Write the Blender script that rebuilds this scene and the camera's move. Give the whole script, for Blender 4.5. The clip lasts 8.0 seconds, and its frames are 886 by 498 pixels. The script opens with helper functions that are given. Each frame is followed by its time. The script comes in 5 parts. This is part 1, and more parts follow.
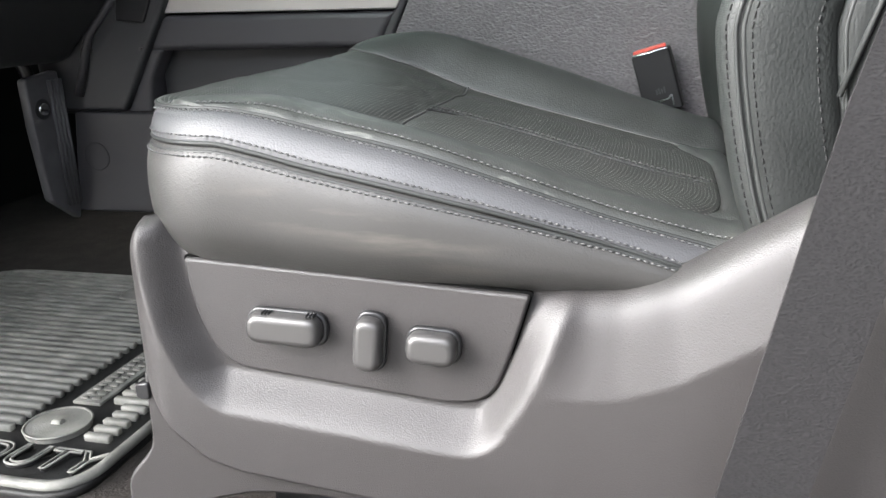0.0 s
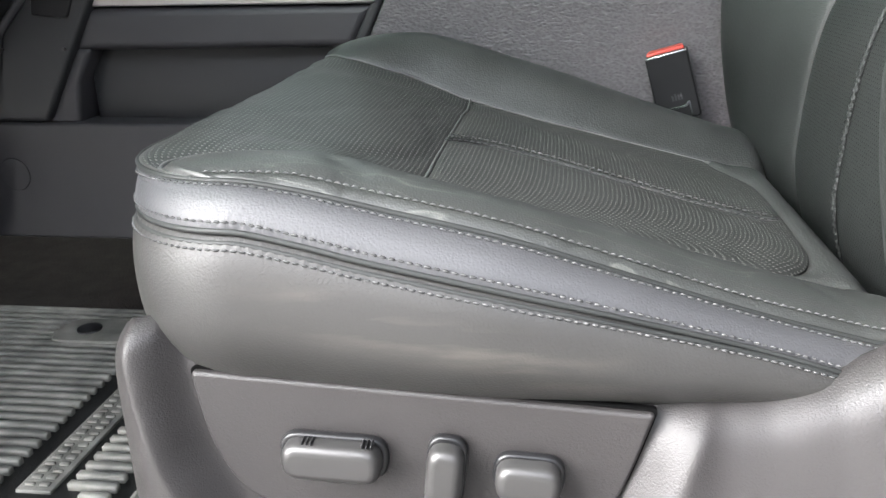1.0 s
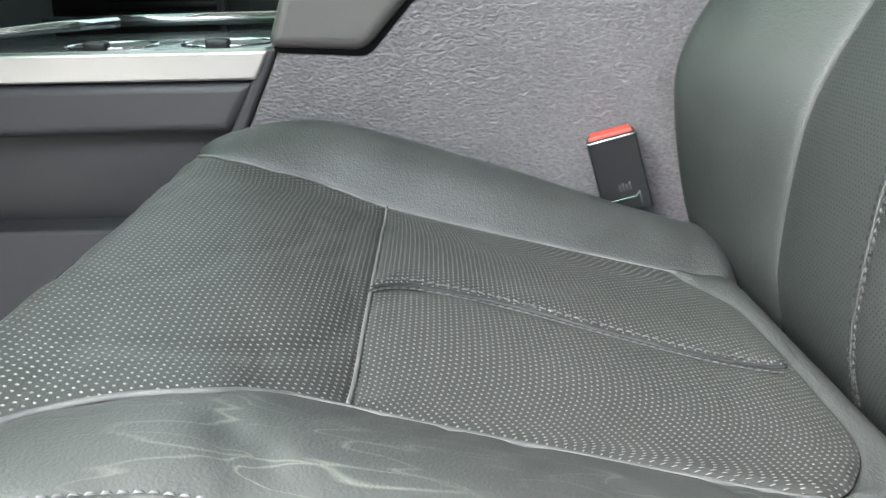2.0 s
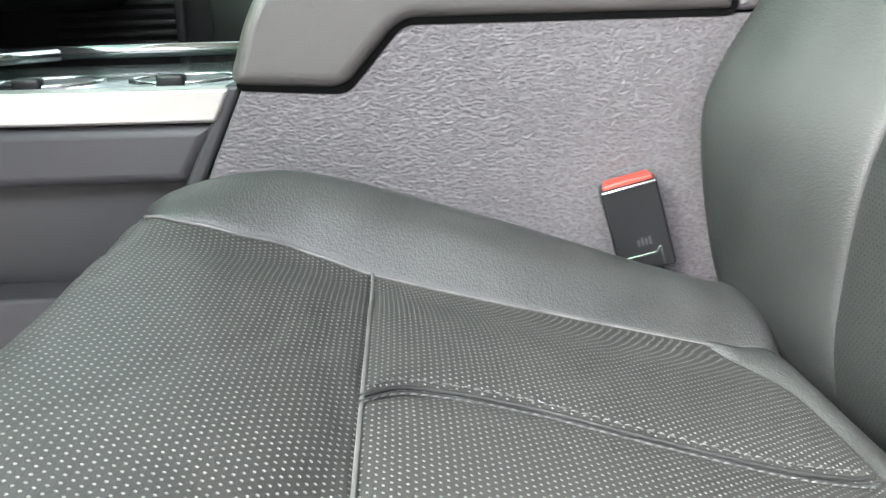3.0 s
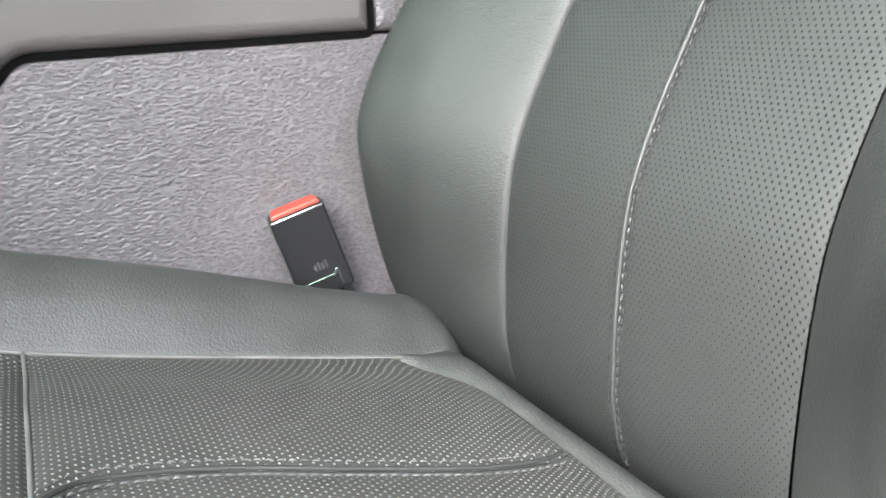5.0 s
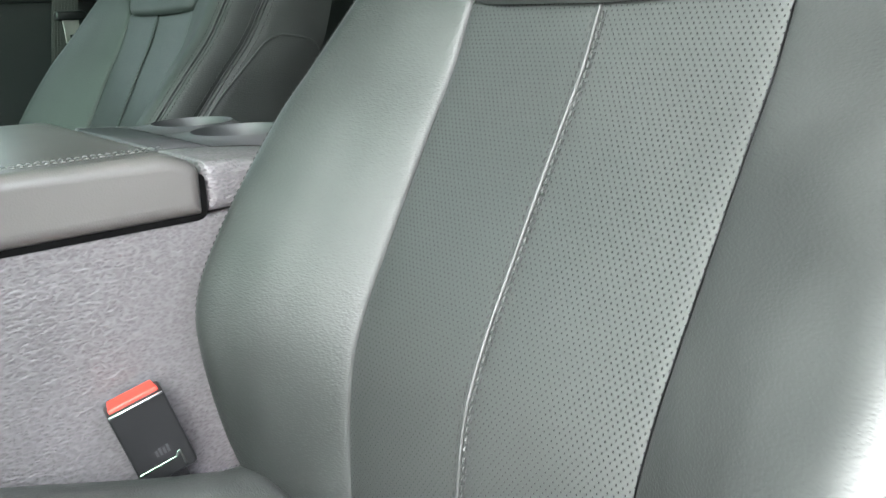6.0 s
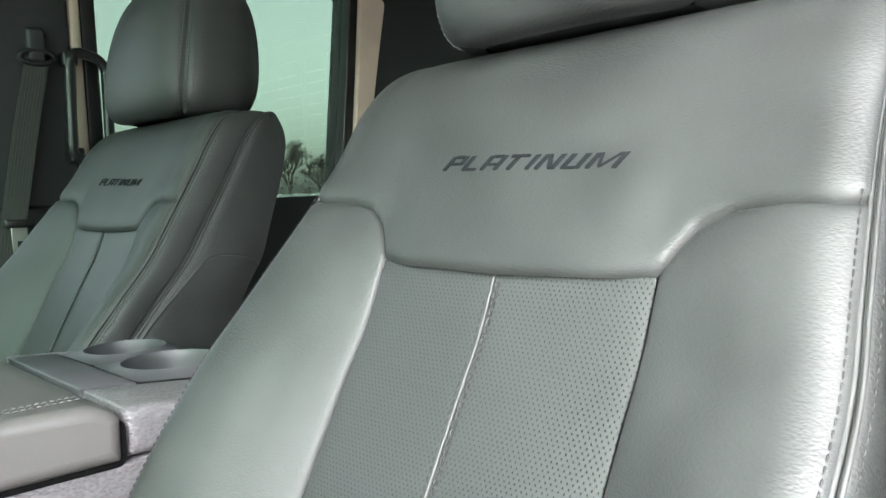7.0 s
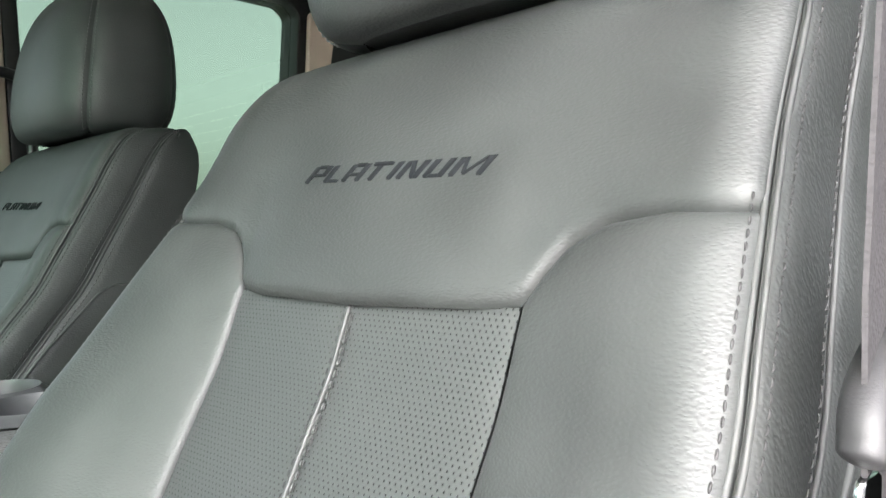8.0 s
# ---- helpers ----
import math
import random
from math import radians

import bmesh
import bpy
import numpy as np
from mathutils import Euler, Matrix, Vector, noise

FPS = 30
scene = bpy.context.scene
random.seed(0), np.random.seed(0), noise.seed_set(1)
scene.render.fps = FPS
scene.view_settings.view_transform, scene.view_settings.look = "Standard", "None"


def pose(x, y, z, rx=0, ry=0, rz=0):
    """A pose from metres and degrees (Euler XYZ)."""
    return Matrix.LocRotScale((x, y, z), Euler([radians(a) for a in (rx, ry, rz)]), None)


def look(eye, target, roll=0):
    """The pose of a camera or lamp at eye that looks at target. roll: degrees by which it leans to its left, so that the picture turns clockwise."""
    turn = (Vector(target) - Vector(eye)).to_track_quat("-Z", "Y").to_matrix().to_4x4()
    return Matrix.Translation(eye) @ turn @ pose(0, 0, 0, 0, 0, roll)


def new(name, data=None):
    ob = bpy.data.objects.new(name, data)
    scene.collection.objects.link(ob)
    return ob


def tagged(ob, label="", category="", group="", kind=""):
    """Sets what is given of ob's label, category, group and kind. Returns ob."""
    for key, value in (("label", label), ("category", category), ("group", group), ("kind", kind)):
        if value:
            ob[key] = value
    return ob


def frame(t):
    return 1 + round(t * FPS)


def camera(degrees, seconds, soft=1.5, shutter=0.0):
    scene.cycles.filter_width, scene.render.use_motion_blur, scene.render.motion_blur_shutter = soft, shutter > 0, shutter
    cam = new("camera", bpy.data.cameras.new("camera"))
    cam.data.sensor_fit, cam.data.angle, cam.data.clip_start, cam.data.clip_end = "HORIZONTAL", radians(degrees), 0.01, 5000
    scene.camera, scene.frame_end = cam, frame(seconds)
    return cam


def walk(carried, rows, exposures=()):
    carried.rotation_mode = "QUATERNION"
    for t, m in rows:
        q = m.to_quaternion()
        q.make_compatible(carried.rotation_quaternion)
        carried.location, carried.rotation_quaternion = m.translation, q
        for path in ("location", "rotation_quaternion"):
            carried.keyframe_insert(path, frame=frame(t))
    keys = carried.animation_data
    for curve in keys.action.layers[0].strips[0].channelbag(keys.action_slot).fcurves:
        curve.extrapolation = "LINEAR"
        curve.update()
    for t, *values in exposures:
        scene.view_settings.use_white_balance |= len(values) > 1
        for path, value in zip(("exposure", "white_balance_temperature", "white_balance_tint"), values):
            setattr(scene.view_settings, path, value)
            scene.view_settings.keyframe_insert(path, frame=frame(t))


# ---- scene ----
cam = camera(57.1, 8.0)
PATH = [
    (0, (-0.077, -0.79, 0.422), (-0.573, 1.056, -0.165), -1.8),
    (0.5, (-0.134, -0.731, 0.424), (-0.577, 1.096, -0.257), -1.8),
    (1, (-0.203, -0.674, 0.462), (-0.481, 1.186, -0.219), -1.7),
    (1.1, (-0.217, -0.673, 0.473), (-0.445, 1.195, -0.205), -1.3),
    (1.5, (-0.227, -0.624, 0.496), (-0.358, 1.255, -0.178), -1.6),
    (2, (-0.251, -0.487, 0.502), (-0.245, 1.406, -0.142), -1.5),
    (2.2, (-0.25, -0.451, 0.512), (-0.254, 1.44, -0.141), -1.7),
    (3.3, (-0.286, -0.359, 0.498), (-0.065, 1.547, -0.064), -1.5),
    (3.5, (-0.298, -0.352, 0.498), (0.05, 1.538, -0.057), -1.6),
    (4, (-0.305, -0.353, 0.489), (0.209, 1.498, -0.068), -2.3),
    (4.3, (-0.306, -0.337, 0.491), (0.291, 1.49, -0.062), -2.5),
    (4.5, (-0.296, -0.331, 0.491), (0.375, 1.473, -0.052), -2.5),
    (4.7, (-0.275, -0.347, 0.492), (0.478, 1.423, -0.054), -2.7),
    (5.8, (-0.265, -0.361, 0.602), (0.879, 1.168, 0.007), -2.7),
    (6, (-0.27, -0.351, 0.637), (0.948, 1.137, 0.086), -2.2),
    (6.1, (-0.256, -0.357, 0.653), (0.953, 1.151, 0.137), -2.3),
    (6.5, (-0.274, -0.362, 0.698), (1.043, 1.108, 0.372), -2.1),
    (7, (-0.256, -0.392, 0.705), (1.098, 1.071, 0.548), -2.4),
    (7.5, (-0.212, -0.405, 0.704), (1.178, 1.03, 0.615), -2.5),
    (8, (-0.133, -0.38, 0.692), (1.254, 1.059, 0.603), -2.7),
]
EXPOSURES = [(0, 3.6, 6350, 10), (1.0, 3.6, 6300, 10), (2.2, 4.5, 6250, 8), (3.5, 4.75, 6450, 13), (4.7, 4.75, 6450, 13), (6.0, 4.8, 6250, 9), (7.0, 4.83, 6300, 10), (8.0, 4.83, 6450, 14)]
walk(cam, [(t, look(eye, target, roll)) for t, eye, target, roll in PATH], EXPOSURES)

# ---- world and light ----
world = bpy.data.worlds.new("sky")
scene.world = world
world.use_nodes = True
wn, wl = world.node_tree.nodes, world.node_tree.links
sky = wn.new("ShaderNodeTexSky")
sky.sky_type, sky.sun_disc = "NISHITA", False
sky.sun_elevation, sky.sun_rotation = radians(36), radians(244)
sky.air_density, sky.dust_density, sky.ozone_density = 1.0, 3.0, 1.0
grey = wn.new("ShaderNodeHueSaturation")
grey.inputs["Saturation"].default_value = 0.22
wl.new(sky.outputs["Color"], grey.inputs["Color"])
wl.new(grey.outputs["Color"], wn["Background"].inputs["Color"])
wn["Background"].inputs["Strength"].default_value = 0.15

sun = new("sun", bpy.data.lights.new("sun", "SUN"))
sun.data.energy, sun.data.angle, sun.data.color = 1.0, radians(64), (1.0, 0.96, 0.92)
sun.matrix_world = look((-1.0, -0.48, 0.80), (0, 0, 0))


# ---- materials ----
def material(name, color, rough=0.5, metal=0.0, spec=0.5, grain=0.0, grain_size=0.001, kind="noise",
             mottle=0.12, mottle_size=0.12, stretch=(1, 1, 1), coat=0.0, sheen=0.0, speck=0.0, tint=None):
    """A principled surface with large soft mottling, fine grain relief and rough wear."""
    m = bpy.data.materials.new(name)
    m.use_nodes = True
    n, l = m.node_tree.nodes, m.node_tree.links
    b = n["Principled BSDF"]
    b.inputs["Metallic"].default_value = metal
    b.inputs["Specular IOR Level"].default_value = spec
    b.inputs["Coat Weight"].default_value = coat
    b.inputs["Sheen Weight"].default_value = sheen
    co = n.new("ShaderNodeTexCoord")
    big = n.new("ShaderNodeTexNoise")
    big.inputs["Scale"].default_value = 1 / mottle_size
    big.inputs["Detail"].default_value = 5
    l.new(co.outputs["Object"], big.inputs["Vector"])
    ramp = n.new("ShaderNodeMapRange")
    ramp.inputs["From Min"].default_value, ramp.inputs["From Max"].default_value = 0.25, 0.75
    l.new(big.outputs["Fac"], ramp.inputs["Value"])
    mix = n.new("ShaderNodeMix")
    mix.data_type = "RGBA"
    dark = [c * (1 - mottle) for c in color]
    light = [min(1, c * (1 + mottle)) for c in (tint or color)]
    mix.inputs["A"].default_value, mix.inputs["B"].default_value = (*dark, 1), (*light, 1)
    l.new(ramp.outputs["Result"], mix.inputs["Factor"])
    out = mix.outputs["Result"]
    fine = n.new("ShaderNodeTexVoronoi" if kind == "voronoi" else "ShaderNodeTexNoise")
    fine.inputs["Scale"].default_value = 1 / grain_size
    if kind == "voronoi":
        fine.feature = "SMOOTH_F1"
        warp = n.new("ShaderNodeTexNoise")
        warp.inputs["Scale"].default_value = 0.4 / grain_size
        add = n.new("ShaderNodeVectorMath")
        add.operation = "MULTIPLY_ADD"
        add.inputs[1].default_value = (grain_size,) * 3
        long = n.new("ShaderNodeVectorMath")
        long.operation = "MULTIPLY"
        long.inputs[1].default_value = stretch
        l.new(co.outputs["Object"], long.inputs[0])
        l.new(co.outputs["Object"], warp.inputs["Vector"])
        l.new(warp.outputs["Color"], add.inputs[0])
        l.new(long.outputs["Vector"], add.inputs[2])
        l.new(add.outputs["Vector"], fine.inputs["Vector"])
        height = fine.outputs["Distance"]
    else:
        fine.inputs["Detail"].default_value = 3
        l.new(co.outputs["Object"], fine.inputs["Vector"])
        height = fine.outputs["Fac"]
    if speck:
        sm = n.new("ShaderNodeMix")
        sm.data_type = "RGBA"
        sm.blend_type = "MULTIPLY"
        sm.inputs["Factor"].default_value = speck
        l.new(out, sm.inputs["A"])
        l.new(height, sm.inputs["B"])
        out = sm.outputs["Result"]
    l.new(out, b.inputs["Base Color"])
    rr = n.new("ShaderNodeMapRange")
    rr.inputs["To Min"].default_value, rr.inputs["To Max"].default_value = rough * 0.78, min(1, rough * 1.22)
    l.new(big.outputs["Fac"], rr.inputs["Value"])
    l.new(rr.outputs["Result"], b.inputs["Roughness"])
    if grain:
        bump = n.new("ShaderNodeBump")
        bump.inputs["Strength"].default_value = grain
        bump.inputs["Distance"].default_value = grain_size * 0.5
        l.new(height, bump.inputs["Height"])
        l.new(bump.outputs["Normal"], b.inputs["Normal"])
    return m


def perforated(name, color, hole, rough, spacing=0.0052, radius=0.00085, slim=1.0):
    """Leather with staggered rows of small punched holes, laid out by the UV map in metres."""
    m = material(name, color, rough, grain=0.28, grain_size=0.0009, kind="voronoi", stretch=(1, 0.5, 1))
    n, l = m.node_tree.nodes, m.node_tree.links
    b = n["Principled BSDF"]
    uv = n.new("ShaderNodeUVMap")
    masks = []
    for shift in (0.0, 0.5):
        sc = n.new("ShaderNodeVectorMath")
        sc.operation = "MULTIPLY_ADD"
        sc.inputs[1].default_value = (1 / (spacing * 1.45), 1 / spacing, 1)
        sc.inputs[2].default_value = (shift, shift, 0)
        l.new(uv.outputs["UV"], sc.inputs[0])
        fr = n.new("ShaderNodeVectorMath")
        fr.operation = "FRACTION"
        l.new(sc.outputs["Vector"], fr.inputs[0])
        sub = n.new("ShaderNodeVectorMath")
        sub.operation = "SUBTRACT"
        sub.inputs[1].default_value = (0.5, 0.5, 0)
        l.new(fr.outputs["Vector"], sub.inputs[0])
        st = n.new("ShaderNodeVectorMath")
        st.operation = "MULTIPLY"
        st.inputs[1].default_value = (spacing * 1.45 * slim, spacing, 0)
        l.new(sub.outputs["Vector"], st.inputs[0])
        ln = n.new("ShaderNodeVectorMath")
        ln.operation = "LENGTH"
        l.new(st.outputs["Vector"], ln.inputs[0])
        mr = n.new("ShaderNodeMapRange")
        mr.inputs["From Min"].default_value, mr.inputs["From Max"].default_value = radius * 0.7, radius * 1.3
        mr.inputs["To Min"].default_value, mr.inputs["To Max"].default_value = 1, 0
        l.new(ln.outputs["Value"], mr.inputs["Value"])
        masks.append(mr.outputs["Result"])
    mx = n.new("ShaderNodeMath")
    mx.operation = "MAXIMUM"
    l.new(masks[0], mx.inputs[0])
    l.new(masks[1], mx.inputs[1])
    old = b.inputs["Base Color"].links[0].from_socket
    mix = n.new("ShaderNodeMix")
    mix.data_type = "RGBA"
    mix.inputs["B"].default_value = (*hole, 1)
    l.new(mx.outputs["Value"], mix.inputs["Factor"])
    l.new(old, mix.inputs["A"])
    l.new(mix.outputs["Result"], b.inputs["Base Color"])
    shine = n.new("ShaderNodeMapRange")
    shine.inputs["To Min"].default_value, shine.inputs["To Max"].default_value = 0.5, 0.05
    l.new(mx.outputs["Value"], shine.inputs["Value"])
    l.new(shine.outputs["Result"], b.inputs["Specular IOR Level"])
    bump = n.new("ShaderNodeBump")
    bump.invert = True
    bump.inputs["Strength"].default_value, bump.inputs["Distance"].default_value = 1.0, 0.0013
    l.new(mx.outputs["Value"], bump.inputs["Height"])
    l.new(b.inputs["Normal"].links[0].from_socket, bump.inputs["Normal"])
    l.new(bump.outputs["Normal"], b.inputs["Normal"])
    return m


# One leather in two tones: cushion lightened, backrest left dark, standing in for light.
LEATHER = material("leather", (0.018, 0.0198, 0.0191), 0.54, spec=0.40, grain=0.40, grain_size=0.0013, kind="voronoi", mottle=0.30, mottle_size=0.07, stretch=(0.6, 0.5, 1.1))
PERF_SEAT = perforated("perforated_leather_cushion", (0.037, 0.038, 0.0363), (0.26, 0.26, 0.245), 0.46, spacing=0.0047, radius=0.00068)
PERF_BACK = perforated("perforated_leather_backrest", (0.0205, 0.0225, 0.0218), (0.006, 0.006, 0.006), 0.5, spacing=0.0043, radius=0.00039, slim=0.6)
# Grain is its own; the darker tone paints shade on the turned-away sides.
LEATHER_GRAINED = material("grained_shaded_leather", (0.014, 0.0155, 0.0151), 0.58, spec=0.22, grain=0.5, grain_size=0.0016, kind="voronoi", mottle=0.25, mottle_size=0.07, stretch=(1, 1, 0.6))
# Paler, bluish tone paints the sky's light on the cushion band.
BAND = material("leather_band_skylit", (0.056, 0.056, 0.060), 0.5, spec=0.6, grain=0.3, grain_size=0.0013, kind="voronoi")
THREAD_DARK = material("dark_thread", (0.026, 0.026, 0.0265), 0.8, spec=0.2, mottle=0.2, mottle_size=0.01)
# Cushion leather lightened to paint in the light falling on its top.
LEATHER_SEAT = material("lit_cushion_leather", (0.038, 0.0397, 0.0388), 0.48, spec=0.55, grain=0.5, grain_size=0.0014, kind="voronoi", mottle=0.30, mottle_size=0.06, stretch=(1, 0.5, 1))
THREAD = material("thread", (0.095, 0.095, 0.096), 0.8, spec=0.15, mottle=0.2, mottle_size=0.01)
# Pale tone paints the bright reflection along the insert seams.
PIPING_LIGHT = material("sheen_piping", (0.10, 0.10, 0.098), 0.42, mottle=0.3, mottle_size=0.02)
PIPING = material("seam_piping", (0.026, 0.0275, 0.027), 0.55, spec=0.35, mottle=0.15, mottle_size=0.03)
EMBROIDERY = material("embroidery_thread", (0.006, 0.007, 0.008), 0.9, spec=0.1, mottle=0.2, mottle_size=0.003)
VINYL = material("grained_vinyl", (0.150, 0.139, 0.147), 0.45, grain=1.0, grain_size=0.0023, kind="voronoi", mottle=0.10, speck=0.55, stretch=(0.6, 0.55, 1.1))
PLASTIC = material("grey_plastic", (0.031, 0.0285, 0.0283), 0.48, grain=0.65, grain_size=0.0011, mottle=0.09)
PLASTIC_DARK = material("dark_plastic", (0.028, 0.029, 0.031), 0.5, grain=0.3, grain_size=0.0012, mottle=0.1)
PLASTIC_MID = material("slate_plastic", (0.042, 0.041, 0.045), 0.52, grain=0.3, grain_size=0.0012, mottle=0.1)
BLACK = material("black_plastic", (0.012, 0.012, 0.013), 0.35, grain=0.1, mottle=0.15)
TONGUE = material("worn_black_plastic", (0.010, 0.010, 0.0105), 0.58, spec=0.3, grain=0.2, mottle=0.15, mottle_size=0.01)
GAP = material("dark_gap", (0.003, 0.003, 0.003), 0.9, spec=0.05, mottle=0.1)
SWITCH = material("satin_switch", (0.070, 0.068, 0.067), 0.36, metal=0.5, mottle=0.06, mottle_size=0.4)
RED = material("red_plastic", (0.42, 0.045, 0.03), 0.4, mottle=0.08, mottle_size=0.01)
SILVER = material("brushed_silver", (0.50, 0.485, 0.46), 0.38, metal=0.75, grain=0.1, grain_size=0.0006, mottle=0.05)
CHROME = material("chrome", (0.75, 0.77, 0.78), 0.12, metal=1.0, mottle=0.03)
WEBBING = material("belt_webbing", (0.027, 0.0262, 0.0270), 0.9, spec=0.1, mottle=0.1, grain=0.5, grain_size=0.0016, kind="voronoi", stretch=(0.8, 0.8, 1.2), speck=0.4)
WEBBING_PALE = material("pale_belt_webbing", (0.075, 0.072, 0.070), 0.8, spec=0.25, mottle=0.1, grain=0.6, grain_size=0.0018, kind="voronoi", stretch=(0.45, 0.45, 1.5), speck=0.3)
CARPET = material("carpet", (0.045, 0.040, 0.037), 0.95, spec=0.1, grain=1.0, grain_size=0.004, mottle=0.35, mottle_size=0.03, speck=0.5)
# Lighter than the seats to paint the sky reflected on the armrest lid.
ARM_LEATHER = material("armrest_leather_lit", (0.085, 0.079, 0.077), 0.36, spec=0.6, grain=0.25, grain_size=0.0012, kind="voronoi")
# Near-black tone paints the shade between the mat's ribs; letter faces share it.
RUBBER_DARK = material("rubber_mat_groove_shade", (0.008, 0.008, 0.0078), 0.6, grain=0.4, grain_size=0.002, mottle=0.4, mottle_size=0.05)
DECK = material("smoked_deck", (0.10, 0.115, 0.115), 0.18, metal=0.4, mottle=0.06)
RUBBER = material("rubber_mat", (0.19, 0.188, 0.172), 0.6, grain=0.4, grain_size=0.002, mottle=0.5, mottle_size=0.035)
HEADLINER = material("headliner", (0.68, 0.66, 0.62), 0.9, grain=0.4, grain_size=0.002)
TAN = material("tan_pillar_trim", (0.58, 0.47, 0.38), 0.6, grain=0.2, grain_size=0.002)
PEDAL = material("worn_pedal_plastic", (0.085, 0.085, 0.09), 0.5, grain=0.3, grain_size=0.0012, mottle=0.2, mottle_size=0.03)
TRIM_BLACK = material("black_door_trim", (0.016, 0.017, 0.018), 0.55, grain=0.3, grain_size=0.0015)
YELLOW = material("yellow_tag", (0.55, 0.36, 0.03), 0.6)
FIELD = material("pale_gravel", (0.33, 0.32, 0.30), 0.95, mottle=0.4, mottle_size=9.0, grain=0.6, grain_size=0.3)
BARK = material("winter_trees", (0.055, 0.05, 0.042), 0.9, mottle=0.3, mottle_size=1.5)
CAR_PAINT = material("silver_car_paint", (0.45, 0.48, 0.5), 0.25, metal=0.4, mottle=0.03)


def glass_material(name, tint, gloss):
    m = bpy.data.materials.new(name)
    m.use_nodes = True
    n, l = m.node_tree.nodes, m.node_tree.links
    n.remove(n["Principled BSDF"])
    t, g, mix = n.new("ShaderNodeBsdfTransparent"), n.new("ShaderNodeBsdfGlossy"), n.new("ShaderNodeMixShader")
    t.inputs["Color"].default_value = (*tint, 1)
    g.inputs["Roughness"].default_value = 0.02
    mix.inputs["Fac"].default_value = gloss
    l.new(t.outputs["BSDF"], mix.inputs[1])
    l.new(g.outputs["BSDF"], mix.inputs[2])
    l.new(mix.outputs["Shader"], n["Material Output"].inputs["Surface"])
    return m


GLASS = glass_material("tinted_glass", (0.158, 0.190, 0.163), 0.05)
# Front panes tinted darker than such glass is, to cut light on the seats.
GLASS_SIDE = glass_material("side_glass", (0.40, 0.44, 0.42), 0.04)
GLASS_DIMMED = glass_material("dimmed_glass", (0.24, 0.30, 0.266), 0.04)


def scuffed(name):
    """The leather of the outer cushion side, with pale rubbed marks where people climb in."""
    m = material(name, (0.038, 0.037, 0.0355), 0.5, spec=0.5, grain=0.3, grain_size=0.0012, kind="voronoi", mottle=0.15)
    n, l = m.node_tree.nodes, m.node_tree.links
    b = n["Principled BSDF"]
    co, sep = n.new("ShaderNodeTexCoord"), n.new("ShaderNodeSeparateXYZ")
    l.new(co.outputs["Object"], sep.inputs["Vector"])
    tilt = n.new("ShaderNodeMath")
    tilt.operation = "MULTIPLY_ADD"
    tilt.inputs[1].default_value = 0.22
    l.new(sep.outputs["X"], tilt.inputs[0])
    l.new(sep.outputs["Z"], tilt.inputs[2])
    fac = None
    for socket, lo, hi, soft in ((sep.outputs["X"], -0.345, -0.185, 0.03), (tilt.outputs["Value"], 0.212, 0.236, 0.007)):
        for edge, up in ((lo, 1), (hi, 0)):
            r = n.new("ShaderNodeMapRange")
            r.inputs["From Min"].default_value, r.inputs["From Max"].default_value = edge - soft, edge + soft
            r.inputs["To Min"].default_value, r.inputs["To Max"].default_value = 1 - up, up
            l.new(socket, r.inputs["Value"])
            if fac is None:
                fac = r.outputs["Result"]
            else:
                mu = n.new("ShaderNodeMath")
                mu.operation = "MULTIPLY"
                l.new(fac, mu.inputs[0])
                l.new(r.outputs["Result"], mu.inputs[1])
                fac = mu.outputs["Value"]
    st = n.new("ShaderNodeMapping")
    st.inputs["Scale"].default_value = (14, 14, 90)
    st.inputs["Rotation"].default_value = (0, 0.25, 0)
    no = n.new("ShaderNodeTexNoise")
    no.inputs["Scale"].default_value, no.inputs["Detail"].default_value = 1.0, 6
    l.new(co.outputs["Object"], st.inputs["Vector"])
    l.new(st.outputs["Vector"], no.inputs["Vector"])
    cut = n.new("ShaderNodeMapRange")
    cut.inputs["From Min"].default_value, cut.inputs["From Max"].default_value = 0.45, 0.70
    l.new(no.outputs["Fac"], cut.inputs["Value"])
    mu = n.new("ShaderNodeMath")
    mu.operation = "MULTIPLY"
    l.new(fac, mu.inputs[0])
    l.new(cut.outputs["Result"], mu.inputs[1])
    old = b.inputs["Base Color"].links[0].from_socket
    mix = n.new("ShaderNodeMix")
    mix.data_type = "RGBA"
    mix.inputs["B"].default_value = (0.078, 0.072, 0.063, 1)
    l.new(mu.outputs["Value"], mix.inputs["Factor"])
    l.new(old, mix.inputs["A"])
    l.new(mix.outputs["Result"], b.inputs["Base Color"])
    return m


LEATHER_SCUFFED = scuffed("scuffed_leather")


